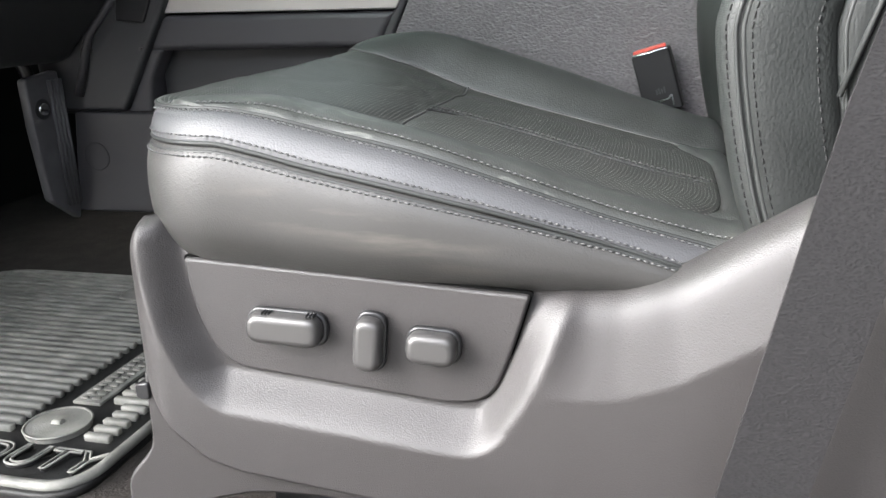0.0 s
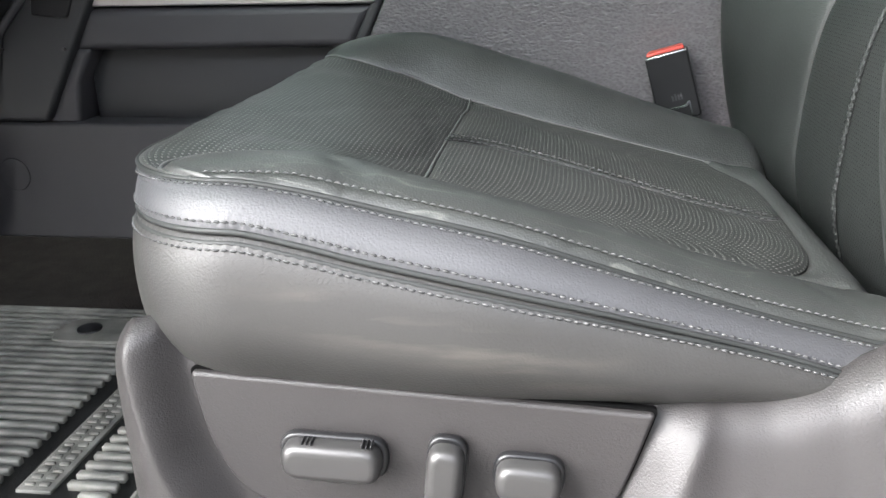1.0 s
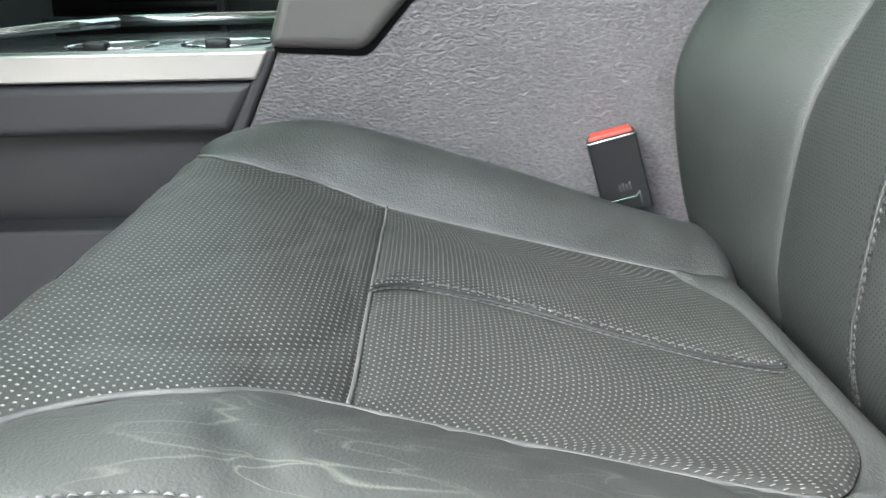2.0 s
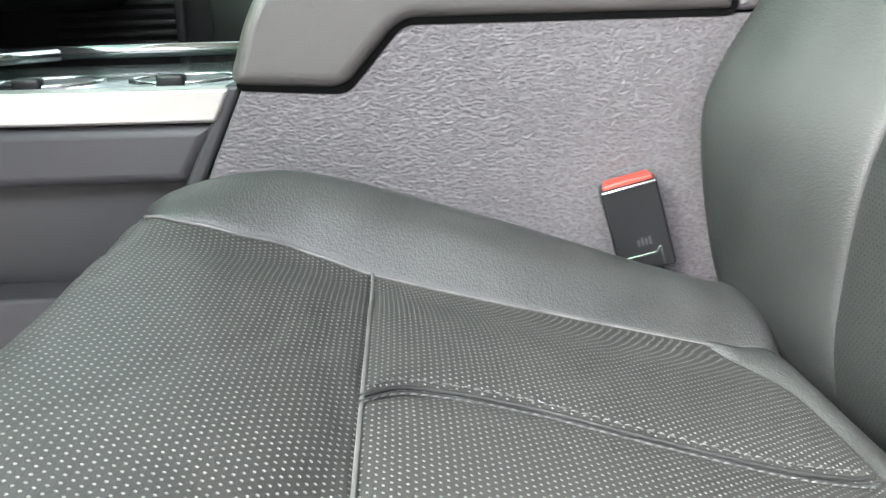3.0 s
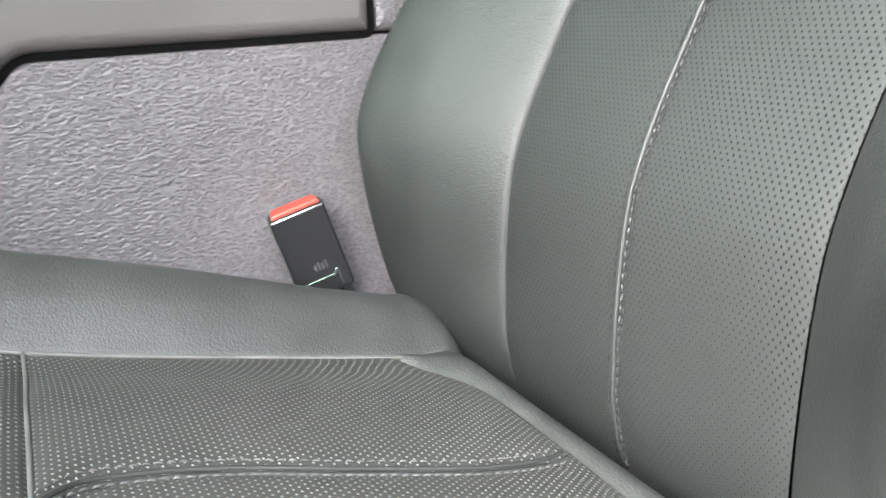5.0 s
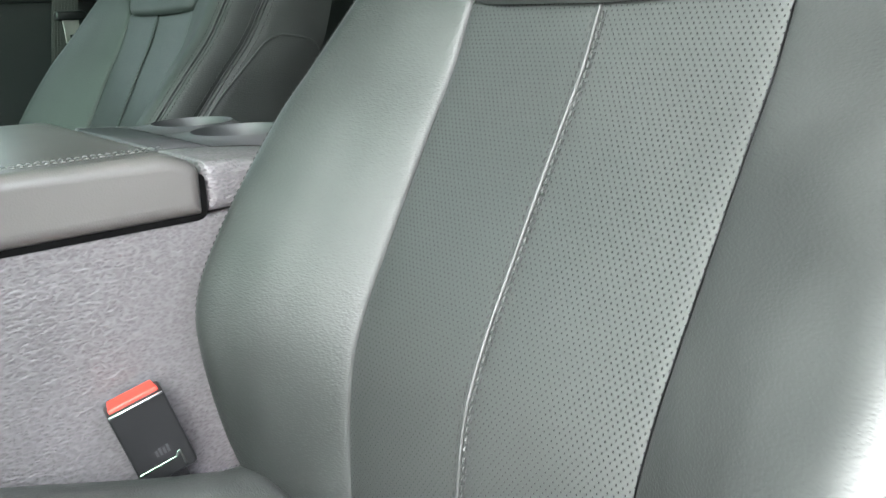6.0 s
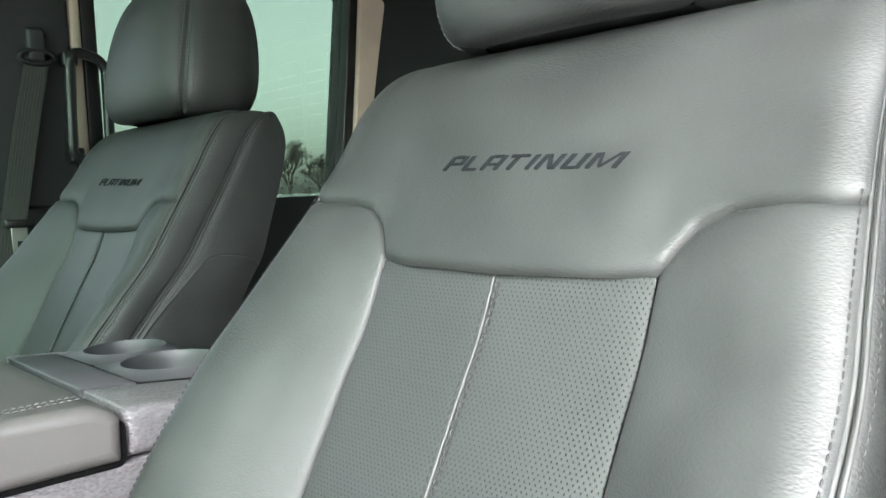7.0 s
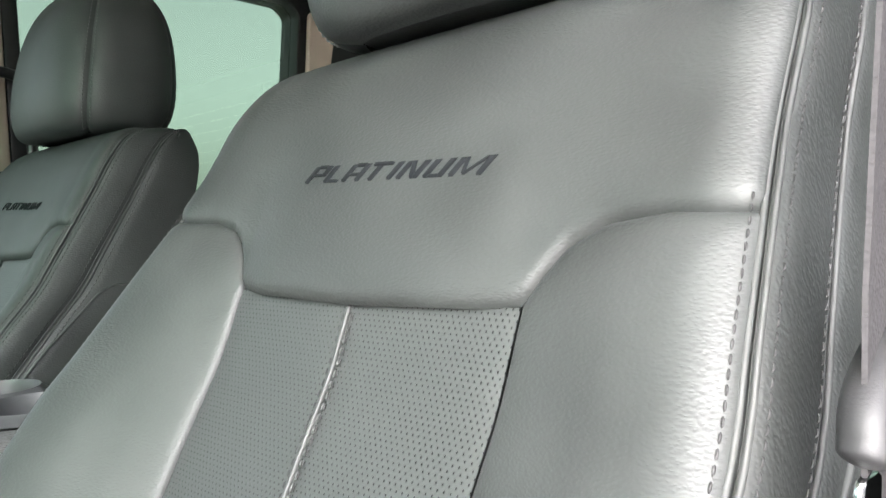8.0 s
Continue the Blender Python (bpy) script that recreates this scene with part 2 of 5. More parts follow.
def cracked(name):
    """Leather with fine pale cracks and slack creases where it is sat on."""
    m = material(name, (0.044, 0.046, 0.044), 0.46, spec=0.5, grain=0.3, grain_size=0.0012, kind="voronoi", mottle=0.15)
    n, l = m.node_tree.nodes, m.node_tree.links
    b = n["Principled BSDF"]
    co = n.new("ShaderNodeTexCoord")
    lines = []
    for scale, turn, wide in (((7, 34, 18), 0.35, 0.010), ((9, 46, 20), -0.22, 0.008)):
        mp = n.new("ShaderNodeMapping")
        mp.inputs["Scale"].default_value, mp.inputs["Rotation"].default_value = scale, (0, 0, turn)
        no = n.new("ShaderNodeTexNoise")
        no.inputs["Scale"].default_value, no.inputs["Detail"].default_value, no.inputs["Distortion"].default_value = 1.0, 1.5, 0.3
        l.new(co.outputs["Object"], mp.inputs["Vector"])
        l.new(mp.outputs["Vector"], no.inputs["Vector"])
        off = n.new("ShaderNodeMath")
        off.operation = "SUBTRACT"
        off.inputs[1].default_value = 0.5
        l.new(no.outputs["Fac"], off.inputs[0])
        ab = n.new("ShaderNodeMath")
        ab.operation = "ABSOLUTE"
        l.new(off.outputs["Value"], ab.inputs[0])
        r = n.new("ShaderNodeMapRange")
        r.inputs["From Max"].default_value = wide
        r.inputs["To Min"].default_value, r.inputs["To Max"].default_value = 1, 0
        l.new(ab.outputs["Value"], r.inputs["Value"])
        lines.append(r.outputs["Result"])
    mx = n.new("ShaderNodeMath")
    mx.operation = "MAXIMUM"
    l.new(lines[0], mx.inputs[0])
    l.new(lines[1], mx.inputs[1])
    patch = n.new("ShaderNodeTexNoise")
    patch.inputs["Scale"].default_value = 9
    l.new(co.outputs["Object"], patch.inputs["Vector"])
    pr = n.new("ShaderNodeMapRange")
    pr.inputs["From Min"].default_value, pr.inputs["From Max"].default_value, pr.inputs["To Max"].default_value = 0.40, 0.60, 0.75
    l.new(patch.outputs["Fac"], pr.inputs["Value"])
    mu = n.new("ShaderNodeMath")
    mu.operation = "MULTIPLY"
    l.new(mx.outputs["Value"], mu.inputs[0])
    l.new(pr.outputs["Result"], mu.inputs[1])
    mix = n.new("ShaderNodeMix")
    mix.data_type = "RGBA"
    mix.inputs["B"].default_value = (0.13, 0.135, 0.12, 1)
    l.new(mu.outputs["Value"], mix.inputs["Factor"])
    l.new(b.inputs["Base Color"].links[0].from_socket, mix.inputs["A"])
    l.new(mix.outputs["Result"], b.inputs["Base Color"])
    bump = n.new("ShaderNodeBump")
    bump.inputs["Strength"].default_value, bump.inputs["Distance"].default_value = 0.12, 0.0006
    bump.invert = True
    l.new(mx.outputs["Value"], bump.inputs["Height"])
    l.new(b.inputs["Normal"].links[0].from_socket, bump.inputs["Normal"])
    l.new(bump.outputs["Normal"], b.inputs["Normal"])
    return m


LEATHER_CRACKED = cracked("cracked_leather")


# ---- building helpers ----
def part(name, bm, mat, parent, label=""):
    """Links a bmesh as one mesh object under a thing or under a part."""
    me = bpy.data.meshes.new(name)
    bm.to_mesh(me)
    bm.free()
    return link(name, me, mat, parent, label)


def link(name, me, mat, parent, label=""):
    if not me.materials:
        me.materials.append(mat)
    ob = new(name, me)
    ob.parent = parent
    if label:
        tagged(ob, label)
    return ob


def thing(name, label, category, group="", kind="", at=(0, 0, 0)):
    ob = new(name)
    ob.location = at
    ob.empty_display_size = 0.05
    return tagged(ob, label, category, group, kind)


def smooth(bm):
    for f in bm.faces:
        f.smooth = True
    return bm


def box(x0, x1, y0, y1, z0, z1, bevel=0.0, seg=2):
    bm = bmesh.new()
    bmesh.ops.create_cube(bm, size=1)
    bmesh.ops.scale(bm, vec=(x1 - x0, y1 - y0, z1 - z0), verts=bm.verts)
    bmesh.ops.translate(bm, vec=((x0 + x1) / 2, (y0 + y1) / 2, (z0 + z1) / 2), verts=bm.verts)
    if bevel:
        bmesh.ops.bevel(bm, geom=bm.edges[:], offset=bevel, segments=seg, profile=0.5, affect="EDGES")
        smooth(bm)
    return bm


class Outline(list):
    """A rounded outline that remembers its sharp corners and their radii."""


def shrunk(sharp, by):
    """The corners of an outline moved inwards, and which of them are hollow."""
    k = len(sharp)
    area = sum(sharp[q - 1][0] * sharp[q][1] - sharp[q][0] * sharp[q - 1][1] for q in range(k))
    g = 1 if area > 0 else -1
    out, hollow = [], []
    for q in range(k):
        p = Vector(sharp[q])
        a, b = (p - Vector(sharp[q - 1])).normalized(), (Vector(sharp[(q + 1) % k]) - p).normalized()
        na, nb = Vector((-a.y, a.x)) * g, Vector((-b.y, b.x)) * g
        out.append(tuple(p + (na + nb) / max(0.3, 1 + na.dot(nb)) * by))
        hollow.append((a.x * b.y - a.y * b.x) * g < 0)
    return out, hollow


def prism(outline, y0, y1, bevel=0.0, seg=2, axis="y"):
    """A plate with rounded rims, whose outline is given as (a, b): x, z for axis y; y, z for axis x; x, y for axis z."""
    if not isinstance(outline, Outline):
        outline = rounded(outline, 0.0, 0)
    bm = bmesh.new()

    def at(p, d):
        return {"y": (p[0], d, p[1]), "x": (d, p[0], p[1]), "z": (p[0], p[1], d)}[axis]

    def ring(by):
        pts, hollow = shrunk(outline.sharp, by)
        return rounded(pts, [r + by if h else max(r - by, 0.0002) for r, h in zip(outline.radii, hollow)], outline.seg)
    levels = [(0.0, y0), (0.0, y1)]
    if bevel:
        bevel = min(bevel, abs(y1 - y0) * 0.49)
        g = 1 if y1 > y0 else -1
        arc = [(bevel * (1 - math.cos(h)), bevel * (1 - math.sin(h))) for h in (math.pi / 2 * e / seg for e in range(seg + 1))]
        levels = [(i, y0 + g * d) for i, d in arc[::-1]] + [(i, y1 - g * d) for i, d in arc]
    rings = [[bm.verts.new(at(p, d)) for p in ring(i)] for i, d in levels]
    k = len(rings[0])
    for lo, hi in zip(rings, rings[1:]):
        for q in range(k):
            r = (q + 1) % k
            bm.faces.new((lo[q], lo[r], hi[r], hi[q])).smooth = True
    bm.faces.new(rings[0][::-1])
    bm.faces.new(rings[-1])
    bmesh.ops.recalc_face_normals(bm, faces=bm.faces[:])
    return bm


def rounded(outline, r, seg=5):
    """Rounds the corners of a closed outline of (a, b) points; r is a number or one for each corner."""
    out = Outline()
    k = len(outline)
    out.sharp, out.seg = [tuple(p) for p in outline], seg
    out.radii = list(r) if isinstance(r, (list, tuple)) else [r] * k
    for i, p in enumerate(outline):
        p, a, b = Vector(p), Vector(outline[i - 1]), Vector(outline[(i + 1) % k])
        da, db = (a - p), (b - p)
        rad = min(out.radii[i], da.length * 0.48, db.length * 0.48)
        p0, p1 = p + da.normalized() * rad, p + db.normalized() * rad
        for j in range(seg + 1):
            t = j / seg if seg else 0.5
            out.append(tuple((1 - t) ** 2 * p0 + 2 * t * (1 - t) * p + t * t * p1))
    return out


def rod(points, radius, sides=8, closed=False):
    """A round bar along points; radius is a number or one for each point."""
    bm = bmesh.new()
    pts = [Vector(p) for p in points]
    rings = []
    up = Vector((0.13, 0.21, 0.97))
    for i, p in enumerate(pts):
        a = pts[i - 1] if i or closed else p
        b = pts[(i + 1) % len(pts)] if i < len(pts) - 1 or closed else p
        d = (b - a).normalized()
        side = d.cross(up).normalized()
        top = side.cross(d)
        r = radius[i] if isinstance(radius, (list, tuple)) else radius
        rings.append([bm.verts.new(p + (side * math.cos(q) + top * math.sin(q)) * r)
                      for q in (2 * math.pi * k / sides for k in range(sides))])
    for i in range(len(rings) - (0 if closed else 1)):
        a, b = rings[i], rings[(i + 1) % len(rings)]
        for k in range(sides):
            bm.faces.new((a[k], a[(k + 1) % sides], b[(k + 1) % sides], b[k]))
    smooth(bm)
    if not closed:
        bm.faces.new(rings[0][::-1])
        bm.faces.new(rings[-1])
    bmesh.ops.recalc_face_normals(bm, faces=bm.faces[:])
    return bm


def spline(xs, ys, q):
    """Smooth curve through ys at xs, read at q (arrays)."""
    xs, ys, q = np.asarray(xs, float), np.asarray(ys, float), np.asarray(q, float)
    m = np.gradient(ys, xs)
    i = np.clip(np.searchsorted(xs, q) - 1, 0, len(xs) - 2)
    h = xs[i + 1] - xs[i]
    t = np.clip((q - xs[i]) / h, 0, 1)
    return ((1 + 2 * t) * (1 - t) ** 2 * ys[i] + t * (1 - t) ** 2 * h * m[i]
            + t * t * (3 - 2 * t) * ys[i + 1] + t * t * (t - 1) * h * m[i + 1])


def sheet_mesh(name, p, uv=None, flip=False):
    """A mesh from an n x m x 3 grid of places, with UVs in metres."""
    n, m = p.shape[:2]
    idx = np.arange(n * m).reshape(n, m)
    quads = np.stack((idx[:-1, :-1], idx[1:, :-1], idx[1:, 1:], idx[:-1, 1:]), -1).reshape(-1, 4)
    if flip:
        quads = quads[:, ::-1]
    me = bpy.data.meshes.new(name)
    me.from_pydata(p.reshape(-1, 3).tolist(), [], quads.tolist())
    if uv is not None:
        layer = me.uv_layers.new(name="UVMap")
        layer.data.foreach_set("uv", uv.reshape(-1, 2)[quads.ravel()].astype(np.float32).ravel())
    me.polygons.foreach_set("use_smooth", [True] * len(quads))
    me.update()
    return me


def normals(p):
    a, b = np.gradient(p, axis=0), np.gradient(p, axis=1)
    c = np.cross(a, b)
    return c / (np.linalg.norm(c, axis=2, keepdims=True) + 1e-12)


def arcs(p, axis):
    d = np.linalg.norm(np.diff(p, axis=axis), axis=2)
    pad = [(0, 0), (0, 0)]
    pad[axis] = (1, 0)
    return np.cumsum(np.pad(d, pad), axis=axis)


def pad_sheet(p, seams, swell, reach, sink, side, pucker=0.0, pitch=0.0058, wrap=False):
    """Upholstery: the sheet swells off its support and is drawn down to the seams on the edges named in seams
    (a pair of letters each: i0, i1, j0, j1). Returns the places and the UVs."""
    ai, aj = arcs(p, 0), arcs(p, 1)
    dist = np.full(p.shape[:2], 9.0)
    for s in seams:
        a = ai if s[0] == "i" else aj
        end = a[-1:, :] if s == "i1" else a[:, -1:] if s == "j1" else 0
        dist = np.minimum(dist, np.abs(end - a))
    lift = swell * (1 - np.exp(-dist / reach)) - sink * np.exp(-dist / 0.0022)
    if pucker:
        along = ai if seams[0][0] == "j" else aj
        lift = lift + pucker * np.exp(-((dist - 0.004) / 0.0035) ** 2) * np.cos(2 * math.pi * along / pitch)
    flat = np.broadcast_to(ai[:, ai.shape[1] // 2][:, None], ai.shape)
    return p + normals(p) * (side * lift)[..., None], np.stack((flat, aj if wrap else p[..., 1]), -1)


def stitches(name, line, norm, parent, mat, length=0.0042, pitch=0.0058, radius=0.0007):
    """Rows of single stitches, slender and slightly proud, along lines of places."""
    verts, faces = [], []
    for pts, nor in zip(line, norm):
        pts, nor = np.asarray(pts), np.asarray(nor)
        arc = np.concatenate(([0], np.cumsum(np.linalg.norm(np.diff(pts, axis=0), axis=1))))
        for a in np.arange(pitch, arc[-1] - pitch, pitch):
            c = np.array([np.interp(a, arc, pts[:, k]) for k in range(3)])
            f = np.array([np.interp(a + 0.001, arc, pts[:, k]) for k in range(3)]) - c
            d = f / (np.linalg.norm(f) + 1e-9)
            n = np.array([np.interp(a, arc, nor[:, k]) for k in range(3)])
            n = n - d * (n @ d)
            n /= np.linalg.norm(n) + 1e-9
            w = np.cross(d, n)
            base = len(verts)
            for t, r, up in ((-0.5, 0.35, -0.0004), (-0.25, 1, 0.0003), (0.25, 1, 0.0003), (0.5, 0.35, -0.0004)):
                o = c + d * t * length + n * up
                verts.extend([o + w * radius * r, o + n * radius * r, o - w * radius * r, o - n * radius * r])
            for q in range(3):
                for k in range(4):
                    e = (k + 1) % 4
                    faces.append((base + 4 * q + k, base + 4 * q + e, base + 4 * q + 4 + e, base + 4 * q + 4 + k))
    me = bpy.data.meshes.new(name)
    me.from_pydata([tuple(v) for v in verts], [], faces)
    me.polygons.foreach_set("use_smooth", [True] * len(faces))
    ob = link(name, me, mat, parent)
    return tagged(ob, kind="stuff")


# ---- the two front seats ----
# Backrest: v runs up the height, s across: 0 centre, 1 insert seam, 2 and 3 the seams of the side band, 4 the rear edge.
BK_Z = [0.16, 0.243, 0.30, 0.38, 0.43, 0.49, 0.56, 0.60, 0.645, 0.72, 0.772, 0.803, 0.813, 0.803]
BK_C = [0.050, 0.024, 0.021, 0.029, 0.046, 0.078, 0.117, 0.140, 0.160, 0.196, 0.222, 0.247, 0.285, 0.345]
BK_R = [0.03, -0.004, -0.026, -0.043, -0.042, -0.010, 0.042, 0.079, 0.119, 0.185, 0.222, 0.256, 0.292, 0.345]
BK_W = [1.05, 1.09, 1.10, 1.10, 1.10, 1.095, 1.085, 1.07, 1.04, 0.995, 0.985, 0.95, 0.90, 0.86]
BK_T = [0.15, 0.15, 0.15, 0.15, 0.15, 0.15, 0.15, 0.155, 0.155, 0.15, 0.135, 0.105, 0.065, 0.005]
BK_K = list(range(len(BK_Z)))
BK_S = [0, 0.5, 0.9, 1.0, 1.4, 1.7, 1.9, 2.0, 3.0, 3.5, 4.0]


BK_Q = [0, 0.064, 0.1152, 0.128, 0.185, 0.230, 0.262, 0.290, 0.330, 0.385, 0.450]


def bk_v(z):
    return float(np.interp(z, BK_Z[:12], BK_K[:12]))


def across(knots, cols, q):
    """A smooth curve across: columns of values at knots, read at q."""
    knots = np.array(knots)
    flat = np.stack(np.broadcast_arrays(*cols), -1)
    m = np.gradient(flat, knots, axis=-1)
    i = np.clip(np.searchsorted(knots, q) - 1, 0, len(knots) - 2)
    h = knots[i + 1] - knots[i]
    t = np.clip((q - knots[i]) / h, 0, 1)

    def pick(g, k):
        return np.take_along_axis(g, k[..., None], -1)[..., 0]
    return ((1 + 2 * t) * (1 - t) ** 2 * pick(flat, i) + t * (1 - t) ** 2 * h * pick(m, i)
            + t * t * (3 - 2 * t) * pick(flat, i + 1) + t * t * (t - 1) * h * pick(m, i + 1))


def back_surface(s, v, slim=0.01):
    """The backrest's surface; the side towards the console is a little slimmer, the other sat flatter."""
    a = np.abs(s)
    z, c, r, w, th = (spline(BK_K, k, v) for k in (BK_Z, BK_C, BK_R, BK_W, BK_T))
    r = np.where(s < 0, r + np.interp(z, [0.40, 0.62], [0.06, 0.48]) * (c - r), r + 0.14 * (c - r))
    k = np.clip(th / 0.09, 0, 1)
    q = np.interp(a, BK_S, BK_Q)
    y = spline(BK_Q, [0, 0.064, 0.1148, 0.127, 0.163, 0.194, 0.222, 0.239, 0.244, 0.240, 0.226], q)
    y = y * np.where(a > 1, 1 + (w - 1) * np.clip((a - 1) / 0.7, 0, 1), np.minimum(1, w))
    y = y * (1 - np.where(s > 0, slim, 0.0) * np.clip(a - 1, 0, 1))
    cols = [c, c, c, c, c * 0.58 + r * 0.42, c * 0.18 + r * 0.82, r - 0.001 * k, r + 0.009 * k, r + 0.060 * k, r * 0.4 + c * 0.6 + 0.75 * th, c + th]
    flat = cols[0] + 0.0 * q
    x = np.where(a <= 1, flat, across(BK_Q[3:], cols[3:], np.maximum(q, BK_Q[3])))
    return np.stack((x, np.sign(s) * y, z), -1)


def panel_surface(s, v):
    """The padded panel across the top of the backrest: one smooth swell from side to side."""
    p = back_surface(s, v)
    c, r = spline(BK_K, BK_C, v), spline(BK_K, BK_R, v)
    r = np.where(s < 0, r + 0.48 * (c - r), r + 0.14 * (c - r))
    g = np.clip(np.abs(p[..., 1]) / 0.205, 0, 1)
    z = p[..., 2]
    c = c - np.interp(z, [0.60, 0.645, 0.68, 0.72, 0.78], [0.008, 0.008, 0.007, 0.004, 0.0]) * (1 - g ** 1.6)
    x = c + (r - c) * g ** 3.0
    w = np.clip((1.85 - np.abs(s)) / 0.35, 0, 1)
    w = w * w * (3 - 2 * w)
    p[..., 0] = p[..., 0] * (1 - w) + x * w
    return p


# Cushion: u runs from the front's foot over the top to the rear, s across as above.
CU_X = [-0.428, -0.456, -0.467, -0.460, -0.436, -0.388, -0.34, -0.295, -0.23, -0.17, -0.10, -0.04, -0.005, 0.018]
CU_Z = [0.215, 0.245, 0.286, 0.325, 0.345, 0.346, 0.334, 0.318, 0.300, 0.285, 0.267, 0.252, 0.243, 0.185]
CU_R = [0, 0, 0.006, 0.018, 0.029, 0.039, 0.042, 0.046, 0.043, 0.038, 0.031, 0.026, 0.019, 0.008]
CU_A = [0.215, 0.25, 0.295, 0.331, 0.352, 0.355, 0.350, 0.341, 0.326, 0.306, 0.281, 0.264, 0.254, 0.20]
CU_B = [0.213, 0.24, 0.275, 0.309, 0.329, 0.333, 0.327, 0.318, 0.304, 0.289, 0.268, 0.248, 0.236, 0.19]
CU_F = [0.052, 0.054, 0.052, 0.047, 0.036, 0.018, 0.006, 0, 0, 0, 0, 0, 0, 0]
CU_O = [0.94, 0.96, 0.98, 0.99, 1.0, 1.0, 1.0, 1.0, 0.995, 0.97, 0.925, 0.90, 0.89, 0.885]
CU_K = list(range(len(CU_X)))
CU_S = [0, 0.5, 1.0, 1.3, 1.55, 1.8, 2.0, 3.0, 3.5, 4.0]


CU_Q = [0, 0.08, 0.16, 0.198, 0.232, 0.266, 0.290, 0.322, 0.362, 0.420]


def cu_u(x):
    return float(np.interp(x, CU_X[2:], CU_K[2:]))


def cushion_shape(worn):
    """The cushion's surface; worn: the outer bolster is broad and sat flat."""
    def shape(s, u):
        a = np.abs(s)
        x, z, r, za, zb, f, o = (spline(CU_K, k, u) for k in (CU_X, CU_Z, CU_R, CU_A, CU_B, CU_F, CU_O))
        low = np.minimum(0.222, zb)
        q = np.interp(a, CU_S, CU_Q)
        y_in = spline(CU_Q, [0, 0.08, 0.16, 0.19, 0.213, 0.24, 0.258, 0.274, 0.280, 0.262], q)
        y_out = spline(CU_Q, [0, 0.08, 0.16, 0.197, 0.23, 0.264, 0.286, 0.308, 0.311, 0.272], q)
        y_out = np.where(a > 1, 0.16 + (y_out - 0.16) * (1 - (1 - o) * 2.0), y_out)
        inner = [z, z, z + r * 0.12, z + r * 0.8, z + r, (z + r) * 0.45 + za * 0.55 + 0.003, za, zb, (zb + low) / 2, low]
        d = za - z
        outer = [z, z, z + 0.001, z + d * 0.35 + 0.004, z + d * 0.70 + 0.006, za + 0.004, za, zb, (zb + low) / 2 + 0.004, low]
        far = (s < 0) if worn else np.zeros(s.shape, bool)
        zz = np.where(far, across(CU_Q, outer, q), across(CU_Q, inner, q))
        yy = np.where(far, y_out, y_in)
        xx = x + f * np.clip((a - 0.6) / 1.6, 0, 1.1) ** 2
        return np.stack((xx, np.sign(s) * yy, zz), -1)

    def nose(s, u):
        """As shape, but at the front the side band turns the corner and runs level across the nose."""
        s, u = np.broadcast_arrays(np.asarray(s, float), np.asarray(u, float))
        p = np.array(shape(s, u))
        a, sg = np.abs(s), np.where(s < 0, -1.0, 1.0)
        base = shape(sg * np.maximum(a, 2.0), np.full_like(u, 5.0))
        x4, y4 = base[..., 0], np.abs(base[..., 1])
        turn = 0.078
        # the band and the panel below it: round the corner, then straight across
        th = np.clip((5 - u) / 3, 0, 1) ** 1.15 * math.pi / 2
        y = np.where(u > 2, y4 - turn * (1 - np.cos(th)), (y4 - turn) * np.clip(u, 0, 2) / 2)
        band = np.stack((x4 - turn * np.sin(th), sg * y, base[..., 2]), -1)
        p = np.where(((a >= 2) & (u < 5))[..., None], band, p)
        # the top: drawn forward to the upper seam of that band
        th = np.clip((2 - a) / 0.6, 0, 1) * math.pi / 2
        y = np.where(a > 1.4, y4 - turn * (1 - np.cos(th)), (y4 - turn) * np.clip(a, 0, 1.4) / 1.4)
        rim = np.stack((x4 - turn * np.sin(th), sg * y, base[..., 2]), -1)
        t = np.clip(6 - u, 0, 1)[..., None]
        back = np.array(shape(s, np.full_like(u, 6.0)))
        knots = [-1.5, -0.7, 0.8, 1.2]
        lead = (back - np.array(shape(s, np.full_like(u, 7.0)))) * np.interp(s, knots, [0.7, 1.5, 1.6, 2.1])[..., None]
        dive = np.stack((np.interp(s, knots, [-0.02, -0.01, -0.01, 0.0]), 0 * s, np.interp(s, knots, [0.0, -0.035, -0.04, -0.06])), -1)
        dive = dive * np.clip((2 - a) / 0.5, 0, 1)[..., None]
        top = ((1 + 2 * t) * (1 - t) ** 2 * back + t * (1 - t) ** 2 * lead
               + t * t * (3 - 2 * t) * rim + t * t * (t - 1) * dive)
        p = np.where(((a < 2) & (u < 6))[..., None], top, p)
        edge = np.array(shape(s, u))
        return np.where(((a >= 2) & (u >= 5))[..., None], edge, p)
    return nose


def ease(t):
    return t * t * (3 - 2 * t)


def lay(surface, s, v, seams, swell, reach, sink, inside, pucker=0.0, wrap=False):
    p = surface(s, v)
    n = normals(p)
    side = 1.0 if np.sum(n * (p - np.array(inside))) > 0 else -1.0
    q, uv = pad_sheet(p, seams, swell, reach, sink, side, pucker, wrap=wrap)
    return q, uv, n * side


